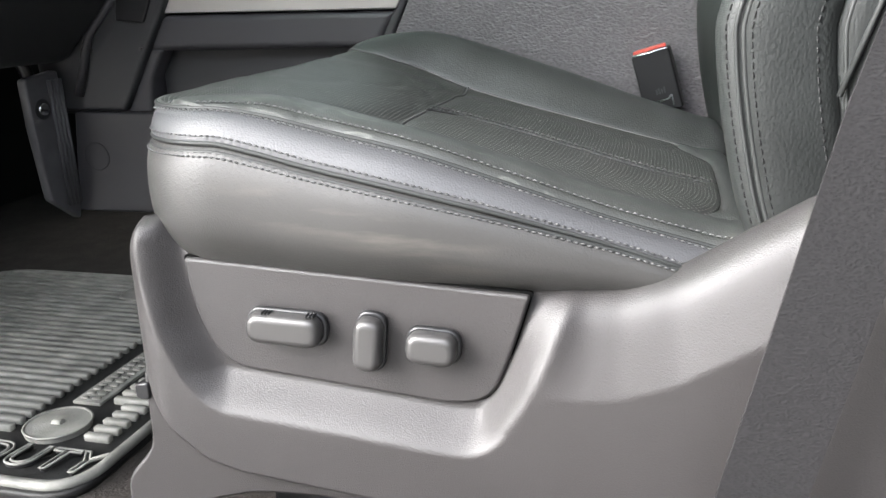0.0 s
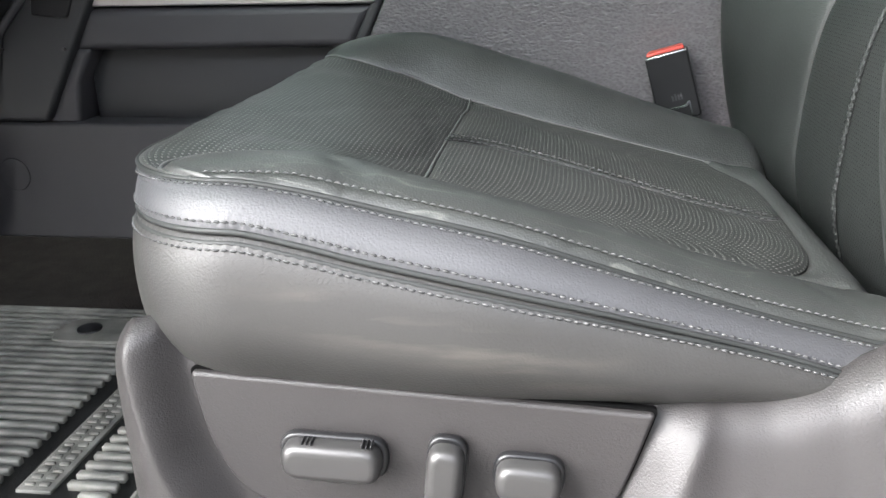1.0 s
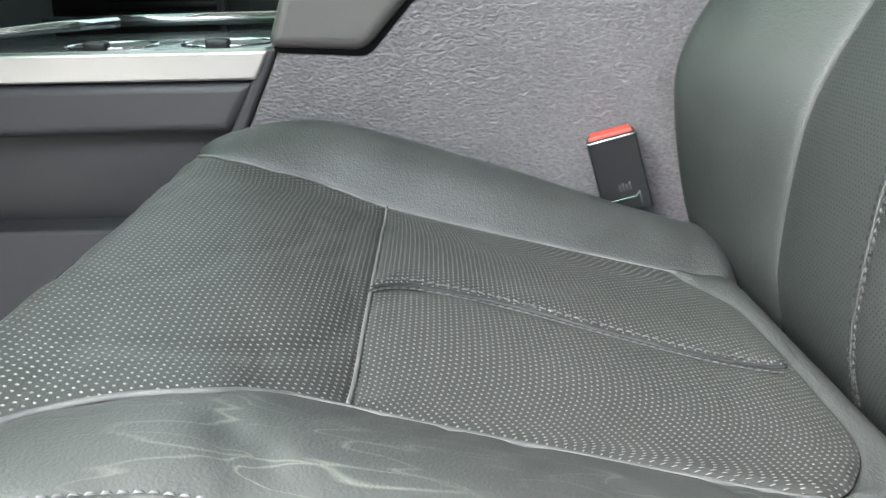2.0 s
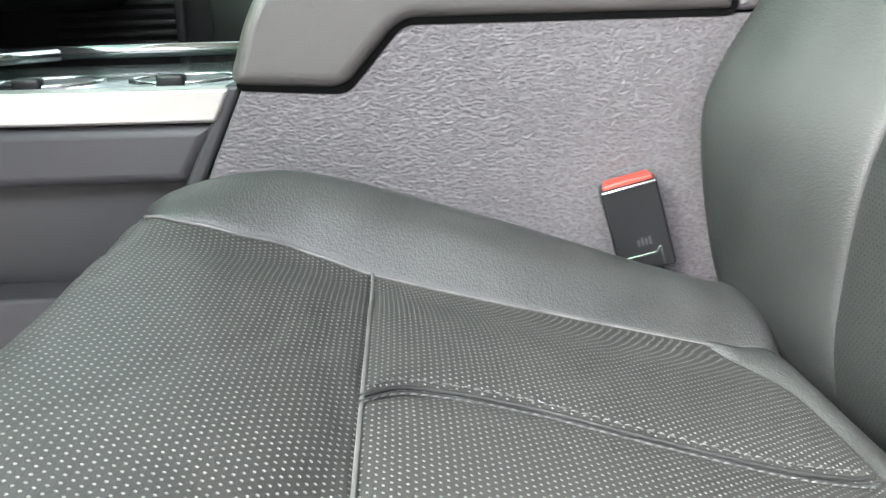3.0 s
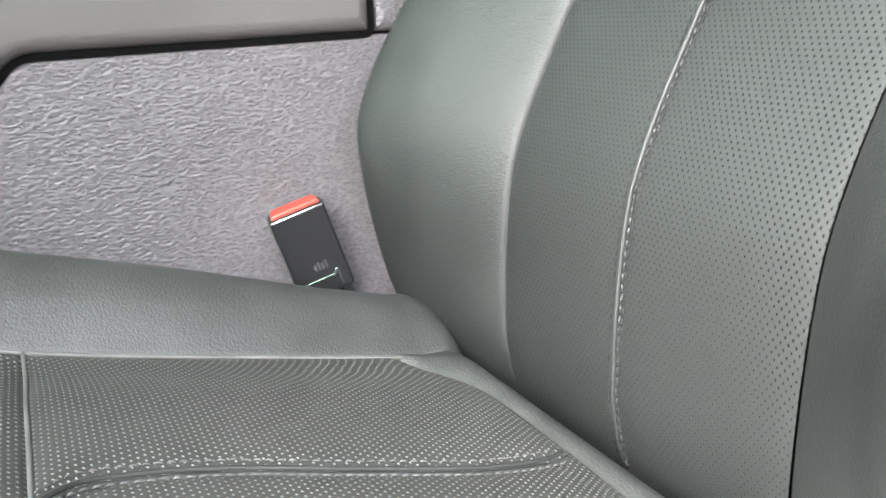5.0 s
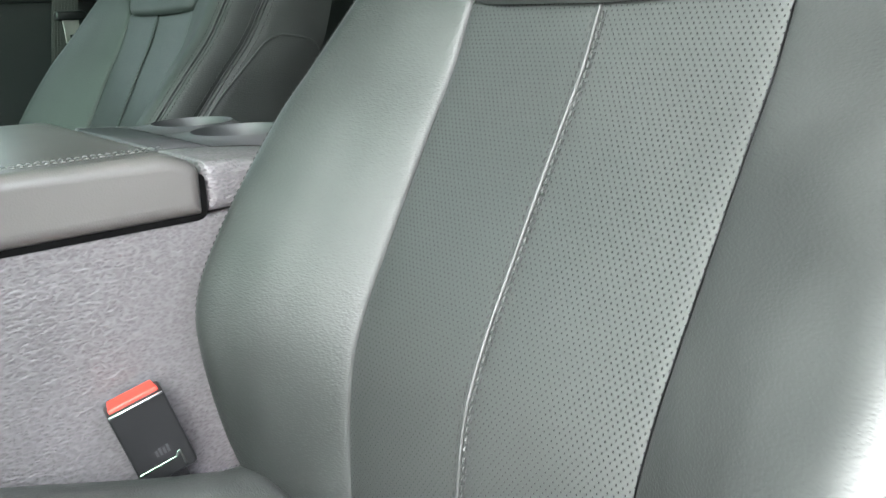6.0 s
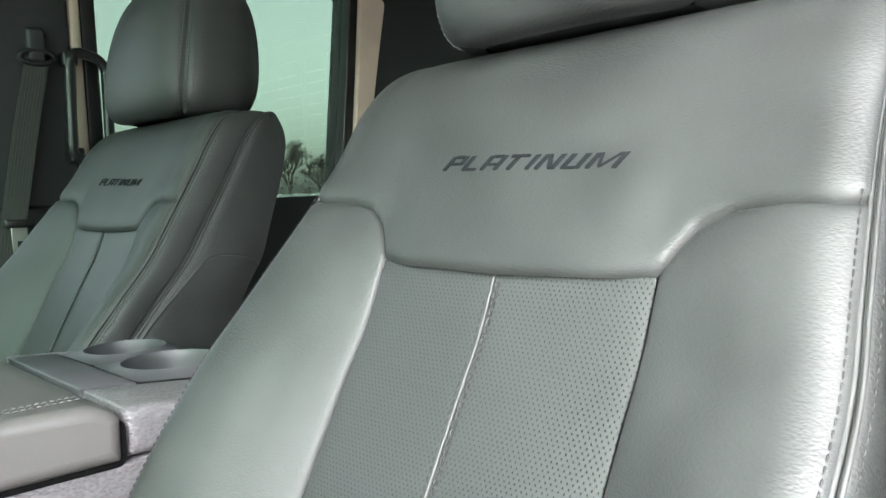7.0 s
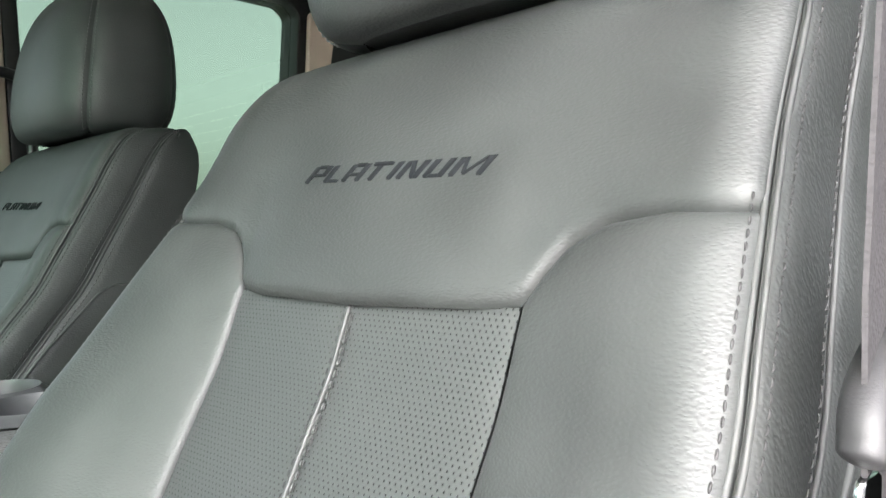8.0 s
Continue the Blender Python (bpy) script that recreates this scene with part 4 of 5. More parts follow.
# ---- driver seat: power seat base ----
def base_shield():
    """The outer plastic side shield of the seat base: a moulded sheet with a recess for the switch panel."""
    xs = np.concatenate((np.linspace(-0.462, -0.40, 36), np.linspace(-0.397, 0.10, 150)))
    zt = np.interp(xs, [-0.462, -0.457, -0.447, -0.433, -0.418, -0.40, -0.34, -0.149, -0.12, -0.094, -0.061, 0.014, 0.06, 0.10],
                   [0.228, 0.250, 0.268, 0.279, 0.281, 0.269, 0.252, 0.241, 0.2405, 0.243, 0.255, 0.303, 0.325, 0.335])
    zb = np.interp(xs, [-0.462, -0.455, -0.438, -0.416, -0.388, -0.36, -0.27, 0.10], [0.218, 0.185, 0.150, 0.122, 0.100, 0.093, 0.085, 0.06])
    k = 80
    t = np.linspace(0, 1, k)[:, None]
    x = np.tile(xs, (k, 1))
    z = zb + t * (zt - zb)
    left = np.interp(z, [0.12, 0.16, 0.167, 0.20, 0.235, 0.26], [-0.36, -0.374, -0.379, -0.394, -0.403, -0.406])
    right = np.interp(z, [0.12, 0.150, 0.170, 0.20, 0.241], [-0.198, -0.188, -0.176, -0.162, -0.147])
    foot = np.interp(x, [-0.379, -0.205], [0.166, 0.151])
    d = np.hypot(np.maximum(np.maximum(left - x, x - right), 0), np.maximum(foot - z, 0))
    rise = np.clip(d / 0.025, 0, 1)
    y = -0.297 - 0.024 * (0.65 * rise + 0.35 * ease(rise))
    drop = zt - z
    y += 0.020 * np.exp(-drop / 0.006)
    y += np.where(x > -0.16, ease(np.clip((x + 0.16) / 0.05, 0, 1)) * 0.022 * (1 - np.clip(drop / 0.065, 0, 1)), 0)
    f = np.clip((-0.412 - x) / 0.050, 0, 1)
    y += 0.050 * f ** 2.2
    p = np.stack((x, y, z), -1)
    top = np.stack((p[-1] + np.array((0, 0.006, -0.002)), p[-1] + np.array((0, 0.03, -0.03))), 0)
    under = np.stack((p[0] + np.array((0, 0.03, 0.002)), p[0] + np.array((0, 0.006, -0.001))), 0)
    return np.concatenate((under, p, top), 0)


part_shield = link("side_shield", sheet_mesh("side_shield", base_shield()), PLASTIC, driver_seat, "moulded grey plastic side shield of the seat")
panel_line = rounded([(-0.4025, 0.2525), (-0.1495, 0.2385), (-0.162, 0.196), (-0.176, 0.160), (-0.205, 0.1535), (-0.376, 0.1685), (-0.396, 0.205)],
                     [0.004, 0.003, 0.02, 0.018, 0.02, 0.02, 0.03])
part("panel_gap", prism(panel_line, -0.2980, -0.2935), GAP, driver_seat, "dark gap round the switch panel")
inner = rounded(shrunk(panel_line.sharp, 0.0012)[0], panel_line.radii)
switch_panel = part("switch_panel", prism(inner, -0.3020, -0.2935, 0.0025, 3), PLASTIC, driver_seat, "smooth grey panel carrying the seat switches")


def switch(name, cx, cz, lx, lz, tilt, label):
    o = rounded([(-lx / 2, -lz / 2), (lx / 2, -lz / 2), (lx / 2, lz / 2), (-lx / 2, lz / 2)], min(lx, lz) * 0.46, 6)
    c, s = math.cos(tilt), math.sin(tilt)

    def turned(k, m):
        return [(cx + a * k * c - b * m * s, cz + a * k * s + b * m * c) for a, b in o]
    body = part(name, prism(turned(1, 1), -0.319, -0.300, 0.0055, 4), SWITCH, switch_panel, label)
    part("switch_collar", prism(turned(1.10, 1.16), -0.3078, -0.302, 0.0015, 2), BLACK, body, "black collar")
    return body


slide_switch = switch("slide_switch", -0.3215, 0.2060, 0.055, 0.022, -0.03, "long satin switch for the cushion")
switch("recline_switch", -0.2600, 0.1995, 0.020, 0.038, -0.10, "upright satin switch for the backrest")
switch("lumbar_switch", -0.2155, 0.2000, 0.035, 0.022, -0.05, "short satin switch for the lumbar support")
for i in range(6):
    x = -0.337 + (0.0025 * i if i < 3 else 0.033 + 0.0025 * (i - 3))
    part("grip_rib", box(x, x + 0.0011, -0.3150, -0.3080, 0.2165, 0.2187, 0.0004, 1), BLACK, slide_switch)

riser = prism(rounded([(-0.445, 0.165), (-0.446, 0.095), (-0.474, 0.064), (-0.476, -0.010), (-0.43, -0.010), (-0.405, 0.052), (-0.36, 0.066), (-0.30, 0.070),
                       (-0.24, 0.050), (-0.20, -0.010), (0.08, -0.010), (0.10, 0.12), (-0.36, 0.12), (-0.41, 0.165)], 0.012, 4), -0.306, -0.296, 0.003, 2)
part("riser_cover", riser, PLASTIC, driver_seat, "grey plastic cover over the seat riser")
part("riser_clip", prism(rounded([(-0.452, 0.138), (-0.440, 0.138), (-0.440, 0.152), (-0.452, 0.150)], 0.003, 2), -0.309, -0.29, 0.001, 1), BLACK, driver_seat, "small black clip")
for root in (driver_seat, passenger_seat):
    part("seat_frame", box(-0.38, 0.06, -0.25, 0.25, -0.011, 0.20, 0.01), TRIM_BLACK, root)
part("paper_tag", box(-0.016, 0.004, -0.264, -0.246, 0.258, 0.275, 0.003, 2), YELLOW, driver_seat, "yellow tag tucked behind the cushion")

# ---- seat buckle ----
buckle = thing("seat_buckle", "black seat belt buckle with red release button beside the console", "seat belt buckle")
bo = rounded([(-0.0235, -0.040), (0.0235, -0.040), (0.0230, 0.0370), (-0.0230, 0.0370)], 0.004, 4)
bb = part("buckle_body", prism(bo, -0.010, 0.011, 0.0025, 3), BLACK, buckle)
part("release_button", prism(rounded([(-0.0205, -0.0070), (0.0205, -0.0070), (0.0185, 0.0095), (-0.0185, 0.0095)], 0.002, 3), 0.033, 0.0405, 0.0016, 2, axis="z"), RED, bb, "red release button")
part("metal_edge", box(-0.0222, 0.0222, -0.0104, -0.0082, 0.0338, 0.0362, 0.0006, 1), CHROME, bb, "bright metal edge")
part("metal_edge", prism(rounded([(-0.022, -0.026), (0.010, -0.026), (0.013, -0.022), (0.013, -0.036), (0.0145, -0.036), (0.0145, -0.0205), (0.012, -0.0205),
                                  (0.009, -0.0245), (-0.022, -0.0245)], 0.0004, 1), -0.0106, 0.0), CHROME, bb, "bright metal edge")
for i in range(4):
    part("label_bar", box(-0.004 + i * 0.0032, -0.002 + i * 0.0032, -0.0104, -0.0098, -0.017, -0.011 + (i % 2) * 0.0015), PLASTIC_MID, bb)
part("stem", prism(rounded([(-0.014, -0.15), (0.014, -0.15), (0.013, -0.036), (-0.013, -0.036)], 0.004, 3), -0.006, 0.006, 0.002, 2), BLACK, buckle)
buckle.matrix_world = pose(-0.0795, 0.266, 0.3190, 4, -16, -9)

# ---- centre console ----
console = thing("centre_console", "dark grey centre console with grained sides, armrest and cup holders", "console")
CY0, CY1 = 0.283, 0.627
part("rear_body", prism(rounded([(-0.432, -0.01), (-0.432, 0.36), (-0.394, 0.440), (-0.31, 0.440), (-0.268, 0.484), (0.20, 0.484), (0.22, 0.40), (0.22, -0.01)],
                                0.004, 3), CY0, CY1, 0.003, 2), VINYL, console, "grained vinyl console side")
part("corner_strip", prism(rounded([(-0.449, -0.01), (-0.449, 0.36), (-0.408, 0.440), (-0.395, 0.440), (-0.434, 0.36), (-0.434, -0.01)], 0.002, 2), CY0 + 0.001, CY1 - 0.001, 0.004, 3),
     PLASTIC_DARK, console, "smooth dark corner strip")
DECK_TOP = [(-0.001, 0.530), (0.05, 0.526), (0.20, 0.510)]


def deck_strip(x0, x1, y0, y1, bevel=0.0):
    """A length of the sloping console top behind the armrest, between two x and two y."""
    def z(x):
        return float(np.interp(x, [p[0] for p in DECK_TOP], [p[1] for p in DECK_TOP]))
    top = [(x0, z(x0))] + [p for p in DECK_TOP if x0 + 0.003 < p[0] < x1 - 0.003] + [(x1, z(x1))]
    return prism(rounded([(x1, 0.486), (x0, 0.486)] + top, 0.002, 2), y0, y1, bevel, 3)


part("rear_deck", deck_strip(-0.001, 0.205, CY0 + 0.001, 0.388, 0.010), VINYL, console)
part("rear_deck", deck_strip(-0.001, 0.205, 0.618, CY1 - 0.001), VINYL, console)
part("rear_deck", deck_strip(-0.001, 0.052, 0.3885, 0.6175), PLASTIC_MID, console)
part("rear_deck", deck_strip(0.178, 0.205, 0.3885, 0.6175), PLASTIC_MID, console)


def cup_holder(cx, cy, r, y0, y1):
    """A round well sunk into the console top, with its rim, wall and floor."""
    x0, x1 = 0.0525, 0.1775
    a = np.linspace(0, 2 * math.pi, 49)
    c, n = np.cos(a), np.sin(a)
    k = np.minimum(np.where(c > 0, x1 - cx, cx - x0) / np.maximum(np.abs(c), 1e-6), np.where(n > 0, y1 - cy, cy - y0) / np.maximum(np.abs(n), 1e-6))
    ox, oy = cx + k * c, cy + k * n
    oz = np.interp(ox, [p[0] for p in DECK_TOP], [p[1] for p in DECK_TOP])
    rows = [np.stack((ox, oy, oz), -1)]
    for f, z in ((1.03, 0.5285), (1.0, 0.530), (0.985, 0.5285), (0.97, 0.520), (0.93, 0.478)):
        rows.append(np.stack((cx + r * f * c, cy + r * f * n, np.full_like(a, z)), -1))
    ring = link("cup_rim", sheet_mesh("cup_rim", np.stack(rows[:3])), PLASTIC_MID, console, "smooth dark cup holder surround")
    link("cup_wall", sheet_mesh("cup_wall", np.stack(rows[2:])), PLASTIC_DARK, ring, "grey plastic wall of the cup holder")
    part("cup_floor", rod([(cx, cy, 0.474), (cx, cy, 0.479)], r * 0.935, 28), BLACK, ring, "dark cup well")


cup_holder(0.112, 0.566, 0.046, 0.510, 0.6175)
cup_holder(0.116, 0.449, 0.052, 0.3885, 0.5095)
arm = part("armrest", prism(rounded([(-0.405, 0.440), (-0.314, 0.435), (-0.268, 0.487), (-0.007, 0.487), (-0.006, 0.528), (-0.03, 0.540), (-0.35, 0.545), (-0.385, 0.50)],
                                    [0.012, 0.014, 0.014, 0.004, 0.010, 0.02, 0.03, 0.03], 6), CY0 - 0.010, CY1 + 0.010, 0.012, 5), ARM_LEATHER, console, "padded leather armrest lid")
part("lid_gap", prism(rounded([(-0.402, 0.4355), (-0.312, 0.4300), (-0.266, 0.4820), (-0.0020, 0.4820), (-0.0015, 0.522), (-0.02, 0.52), (-0.36, 0.52)], 0.01, 4), CY0 - 0.0012, CY1 + 0.0012, 0), GAP, console, "dark gap under the lid")
seam = [(x, CY0 + 0.018, 0.5415) for x in np.linspace(-0.34, -0.02, 40)]
stitches("stitching", [np.array(seam), np.array(seam) + np.array((0, 0.006, 0.0012))], [np.tile(np.array((0, -0.3, 0.95)), (40, 1))] * 2, arm, THREAD)
# front half: rail, pocket and lower panel
part("front_rail", prism(rounded([(-0.99, 0.36), (-0.80, 0.412), (-0.418, 0.410), (-0.447, 0.362), (-0.79, 0.362)], 0.006, 3), CY0, CY1, 0.010, 4), PLASTIC_MID, console)
part("pocket_back", box(-0.80, -0.45, CY0 + 0.03, CY1, 0.27, 0.365, 0.004), PLASTIC_DARK, console, "recessed storage pocket")
part("pocket_end", prism(rounded([(-0.99, 0.27), (-0.99, 0.365), (-0.775, 0.365), (-0.80, 0.325), (-0.808, 0.27)], 0.008, 3), CY0, CY1, 0.006, 3), PLASTIC_MID, console)
part("lower_panel", prism(rounded([(-0.955, 0.12), (-0.935, 0.275), (-0.452, 0.272), (-0.452, 0.12)], 0.006, 3), CY0 - 0.012, CY1, 0.004, 3), PLASTIC_MID, console)
ring = [(-0.906 + 0.021 * math.cos(a), CY0 - 0.0125, 0.207 + 0.021 * math.sin(a)) for a in np.linspace(0, 2 * math.pi, 33)[:-1]]
part("plug_cover", rod([(-0.906, CY0 - 0.0130, 0.207), (-0.906, CY0 - 0.010, 0.207)], 0.0205, 28), PLASTIC_MID, console, "round plug cover")
part("plug_ring", rod(ring, 0.0008, 6, True), PLASTIC_DARK, console)
part("silver_trim", prism(rounded([(-0.78, 0.414), (-0.418, 0.411), (-0.404, 0.438), (-0.75, 0.440)], 0.003, 3), CY0 - 0.002, CY0 + 0.03, 0.003, 3), SILVER, console, "brushed silver trim strip")
deck = part("cup_deck", box(-0.76, -0.405, CY0 + 0.028, CY1 - 0.02, 0.425, 0.437, 0.002), DECK, console, "glossy smoked cup holder deck")
for cx, r in ((-0.465, 0.046), (-0.585, 0.046)):
    part("cup_well", rod([(cx, 0.385, 0.431), (cx, 0.385, 0.4378)], r, 28), BLACK, deck, "dark cup well")
    part("cup_rim", rod([(cx + r * math.cos(a), 0.385 + r * math.sin(a), 0.4378) for a in np.linspace(0, 2 * math.pi, 33)[:-1]], 0.0022, 6, True), CHROME, deck)
    part("cup_finger", box(cx - 0.012, cx + 0.012, 0.335, 0.349, 0.432, 0.446, 0.003), BLACK, deck, "black rubber cup finger")
part("chrome_rail", rod([(-0.80, CY1 - 0.02, 0.452), (-0.41, CY1 - 0.02, 0.452)], 0.008, 12), CHROME, console, "chrome rail")
part("chrome_rail", rod([(-0.80, 0.32, 0.438), (-0.72, 0.36, 0.452), (-0.66, 0.42, 0.456), (-0.62, 0.50, 0.456)], 0.006, 10), CHROME, console, "chrome rail")

# ---- floor and mats ----
tagged(part("floor", box(-1.6, 1.7, -0.62, 1.47, -0.06, -0.012), CARPET, None), "dark speckled carpet on the cab floor", "floor", kind="structure")
floor_mat = thing("floor_mat", "grey ribbed rubber floor mat with raised lettering on the carpet", "floor mat")
mo = rounded([(-1.16, -0.258), (-0.577, -0.258), (-0.577, 0.31), (-1.16, 0.31)], [0.06, 0.045, 0.05, 0.08], 6)
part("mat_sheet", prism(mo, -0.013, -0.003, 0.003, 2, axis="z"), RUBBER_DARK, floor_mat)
rim = [(x * 0.985 - 0.013, y * 0.965 + 0.001, -0.001) for x, y in mo]
part("mat_rim", rod(rim, 0.006, 6, True), RUBBER, floor_mat)
for i in range(30):
    y = -0.165 + i * 0.0155
    spans = [(-1.12, -0.725), (-0.655, -0.605)] if -0.09 < y < 0.20 else [(-1.12, -0.725), (-0.635, -0.605)] if y < -0.10 else [(-1.12, -0.605)]
    for x0, x1 in spans:
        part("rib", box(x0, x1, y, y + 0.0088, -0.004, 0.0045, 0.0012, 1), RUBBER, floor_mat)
oval = [(-0.680 + 0.034 * math.cos(a), -0.146 + 0.034 * math.sin(a)) for a in np.linspace(0, 2 * math.pi, 33)[:-1]]
emblem = part("emblem", prism(oval, -0.004, 0.003, 0.001, 2, axis="z"), RUBBER, floor_mat, "plain oval emblem")
part("emblem_rim", rod([(x, y, 0.003) for x, y in oval], 0.0016, 6, True), RUBBER, emblem)
part("emblem_core", rod([(-0.686, -0.146, 0.002), (-0.674, -0.146, 0.004)], 0.004, 8), RUBBER, emblem)
boss = part("retainer_boss", prism(rounded([(-0.860, 0.195), (-0.745, 0.195), (-0.745, 0.265), (-0.860, 0.265)], 0.03, 6), -0.004, 0.007, 0.003, 3, axis="z"), RUBBER, floor_mat, "round raised fixing point")
part("retainer_cap", rod([(-0.815, 0.230, 0.006), (-0.815, 0.230, 0.0095)], 0.016, 20), PLASTIC_DARK, boss)
part("text_strip", box(-0.703, -0.667, -0.095, 0.20, -0.004, 0.0005, 0.001), RUBBER, floor_mat)
for i in range(26):
    for k in range(2):
        y = -0.088 + i * 0.011
        part("text_bar", box(-0.698 + k * 0.015, -0.688 + k * 0.015, y, y + 0.006 + 0.002 * ((i * 7 + k) % 3 - 1), -0.001, 0.0025, 0.0008, 1), RUBBER, floor_mat)


def word_mesh(name, text, size, deep, outline=False):
    cu = bpy.data.curves.new(name, "FONT")
    cu.body, cu.size, cu.extrude, cu.shear, cu.space_character = text, size, deep, 0.15, 1.05
    if outline:
        cu.fill_mode, cu.bevel_depth, cu.bevel_resolution = "NONE", 0.0013, 1
    tmp = new(name, cu)
    me = bpy.data.meshes.new_from_object(tmp.evaluated_get(bpy.context.evaluated_depsgraph_get()))
    bpy.data.objects.remove(tmp)
    return me


word = link("lettering", word_mesh("lettering", "DUTY", 0.052, 0.002), RUBBER_DARK, floor_mat, "raised rubber letters with pale edges")
word.location = (-0.728, -0.226, 0.001)
edge = link("letter_edge", word_mesh("letter_edge", "DUTY", 0.052, 0.0, True), RUBBER, word, "pale raised letter edges")
edge.location = (0, 0, 0.0022)

# ---- pedals and dashboard ----
pedal = thing("accelerator_pedal", "grey ribbed accelerator pedal hanging beside the console", "pedal")
plate = part("pedal_plate", prism(rounded([(0.198, 0.330), (0.268, 0.338), (0.276, 0.135), (0.268, 0.108), (0.212, 0.150), (0.200, 0.26)], 0.006, 3), -0.965, -0.950, 0.003, 2, axis="x"), PEDAL, pedal)
for k in range(4):
    y = 0.243 + k * 0.0078
    part("pedal_rib", rod([(-0.9475, y, 0.325), (-0.9475, y + 0.004, 0.135)], 0.0030, 6), PEDAL, plate)
part("pedal_screw", rod([(-0.953, 0.224, 0.285), (-0.946, 0.224, 0.285)], 0.009, 16), CHROME, plate, "bright screw head")
part("screw_cup", rod([(-0.951, 0.224, 0.285), (-0.9485, 0.224, 0.285)], 0.015, 20), PLASTIC_DARK, plate)
part("pedal_arm", rod([(-1.02, 0.235, 0.45), (-0.985, 0.235, 0.36), (-0.962, 0.24, 0.28)], 0.01, 8), BLACK, pedal)
brake = thing("brake_pedal", "dark brake pedal arm with a bright pivot bolt", "pedal")
part("brake_arm", rod([(-1.10, 0.12, 0.46), (-1.05, 0.12, 0.30), (-0.98, 0.11, 0.20)], 0.012, 8), BLACK, brake)
part("pivot_bolt", rod([(-1.02, 0.145, 0.302), (-1.02, 0.185, 0.300)], 0.010, 12), CHROME, brake, "bright pivot bolt")
dash = thing("dashboard", "dark underside of the dashboard above the pedals", "dashboard")
part("dash_body", prism(rounded([(-1.56, 0.345), (-0.925, 0.350), (-0.835, 0.437), (-0.78, 0.54), (-0.80, 0.68), (-0.90, 0.78), (-1.1, 0.80), (-1.54, 0.76)], 0.015, 4), -0.56, 0.262, 0.01, 3), PLASTIC_DARK, dash)
part("dash_body", prism(rounded([(-1.56, 0.50), (-0.85, 0.50), (-0.78, 0.54), (-0.80, 0.72), (-1.0, 0.78), (-1.56, 0.78)], 0.015, 4), 0.64, 1.46, 0.01, 3), PLASTIC_DARK, dash)
part("stack_panel", prism(rounded([(-0.985, 0.276), (-0.845, 0.276), (-0.755, 0.432), (-0.74, 0.70), (-1.0, 0.78)], 0.006, 3), 0.270, 0.64, 0.006, 3), PLASTIC_DARK, dash, "lower centre stack")
part("stack_edge", rod([(-0.917, 0.266, 0.300), (-0.885, 0.266, 0.388), (-0.834, 0.266, 0.440)], 0.007, 8), PLASTIC_MID, dash)
part("small_pocket", prism(rounded([(-0.838, 0.406), (-0.792, 0.402), (-0.775, 0.438), (-0.832, 0.44)], 0.004, 3), 0.266, 0.30, 0.002, 2), BLACK, dash, "small black pocket")
for x in (-0.886, -0.803):
    part("trim_screw", rod([(x, 0.272, 0.366), (x, 0.265, 0.366)], 0.0022, 10), SWITCH, dash, "small grey screw")

# ---- cab shell ----
tagged(part("roof", box(-0.55, 1.75, -0.60, 1.53, 1.33, 1.38, 0.02), HEADLINER, None), "pale fabric headliner", "ceiling", kind="structure")
wall = tagged(part("wall_rear", box(1.70, 1.75, -0.62, 1.53, -0.012, 0.80), TRIM_BLACK, None), "dark rear cab wall", "wall", kind="structure")
tagged(part("wall_rear_upper", box(1.70, 1.75, -0.62, 1.53, 1.26, 1.34), TRIM_BLACK, None), "dark strip over the rear window", "wall", kind="structure")
tagged(part("wall_front", box(-1.62, -1.56, -0.62, 1.53, -0.012, 0.62), TRIM_BLACK, None), "dark firewall", "wall", kind="structure")
tagged(part("wall_driver_rear", box(0.62, 1.70, -0.62, -0.57, -0.012, 0.70), TRIM_BLACK, None), "dark rear door panel", "wall", kind="structure")
tagged(part("pillar_driver_middle", box(0.30, 0.62, -0.74, -0.56, -0.012, 1.33, 0.015), TRIM_BLACK, None), "dark driver side middle pillar", "pillar", kind="structure")
for nm, a, b in (("pillar_rear_right", 1.36, 1.53), ("pillar_rear_left", -0.62, -0.45)):
    tagged(part(nm, box(1.66, 1.745, a, b, 0.70, 1.33, 0.01), TRIM_BLACK, None), "dark rear corner pillar", "pillar", kind="structure")
rear_window = thing("window_rear", "rear window with heating wires and dark sliding frame", "window", kind="structure")
part("pane", box(1.715, 1.72, -0.45, 1.36, 0.80, 1.26), GLASS, rear_window)
for y in (0.385, 0.56):
    part("frame_bar", box(1.70, 1.73, y - 0.014, y + 0.014, 0.80, 1.26, 0.003), BLACK, rear_window)
for k in range(9):
    part("heating_wire", box(1.712, 1.7145, -0.44, 1.35, 0.84 + k * 0.045, 0.8412 + k * 0.045), TAN, rear_window)

driver_rear_window = thing("window_driver_rear", "tinted rear driver side door window", "window", kind="structure")
part("pane", box(0.62, 1.70, -0.605, -0.60, 0.70, 1.33), GLASS, driver_rear_window)

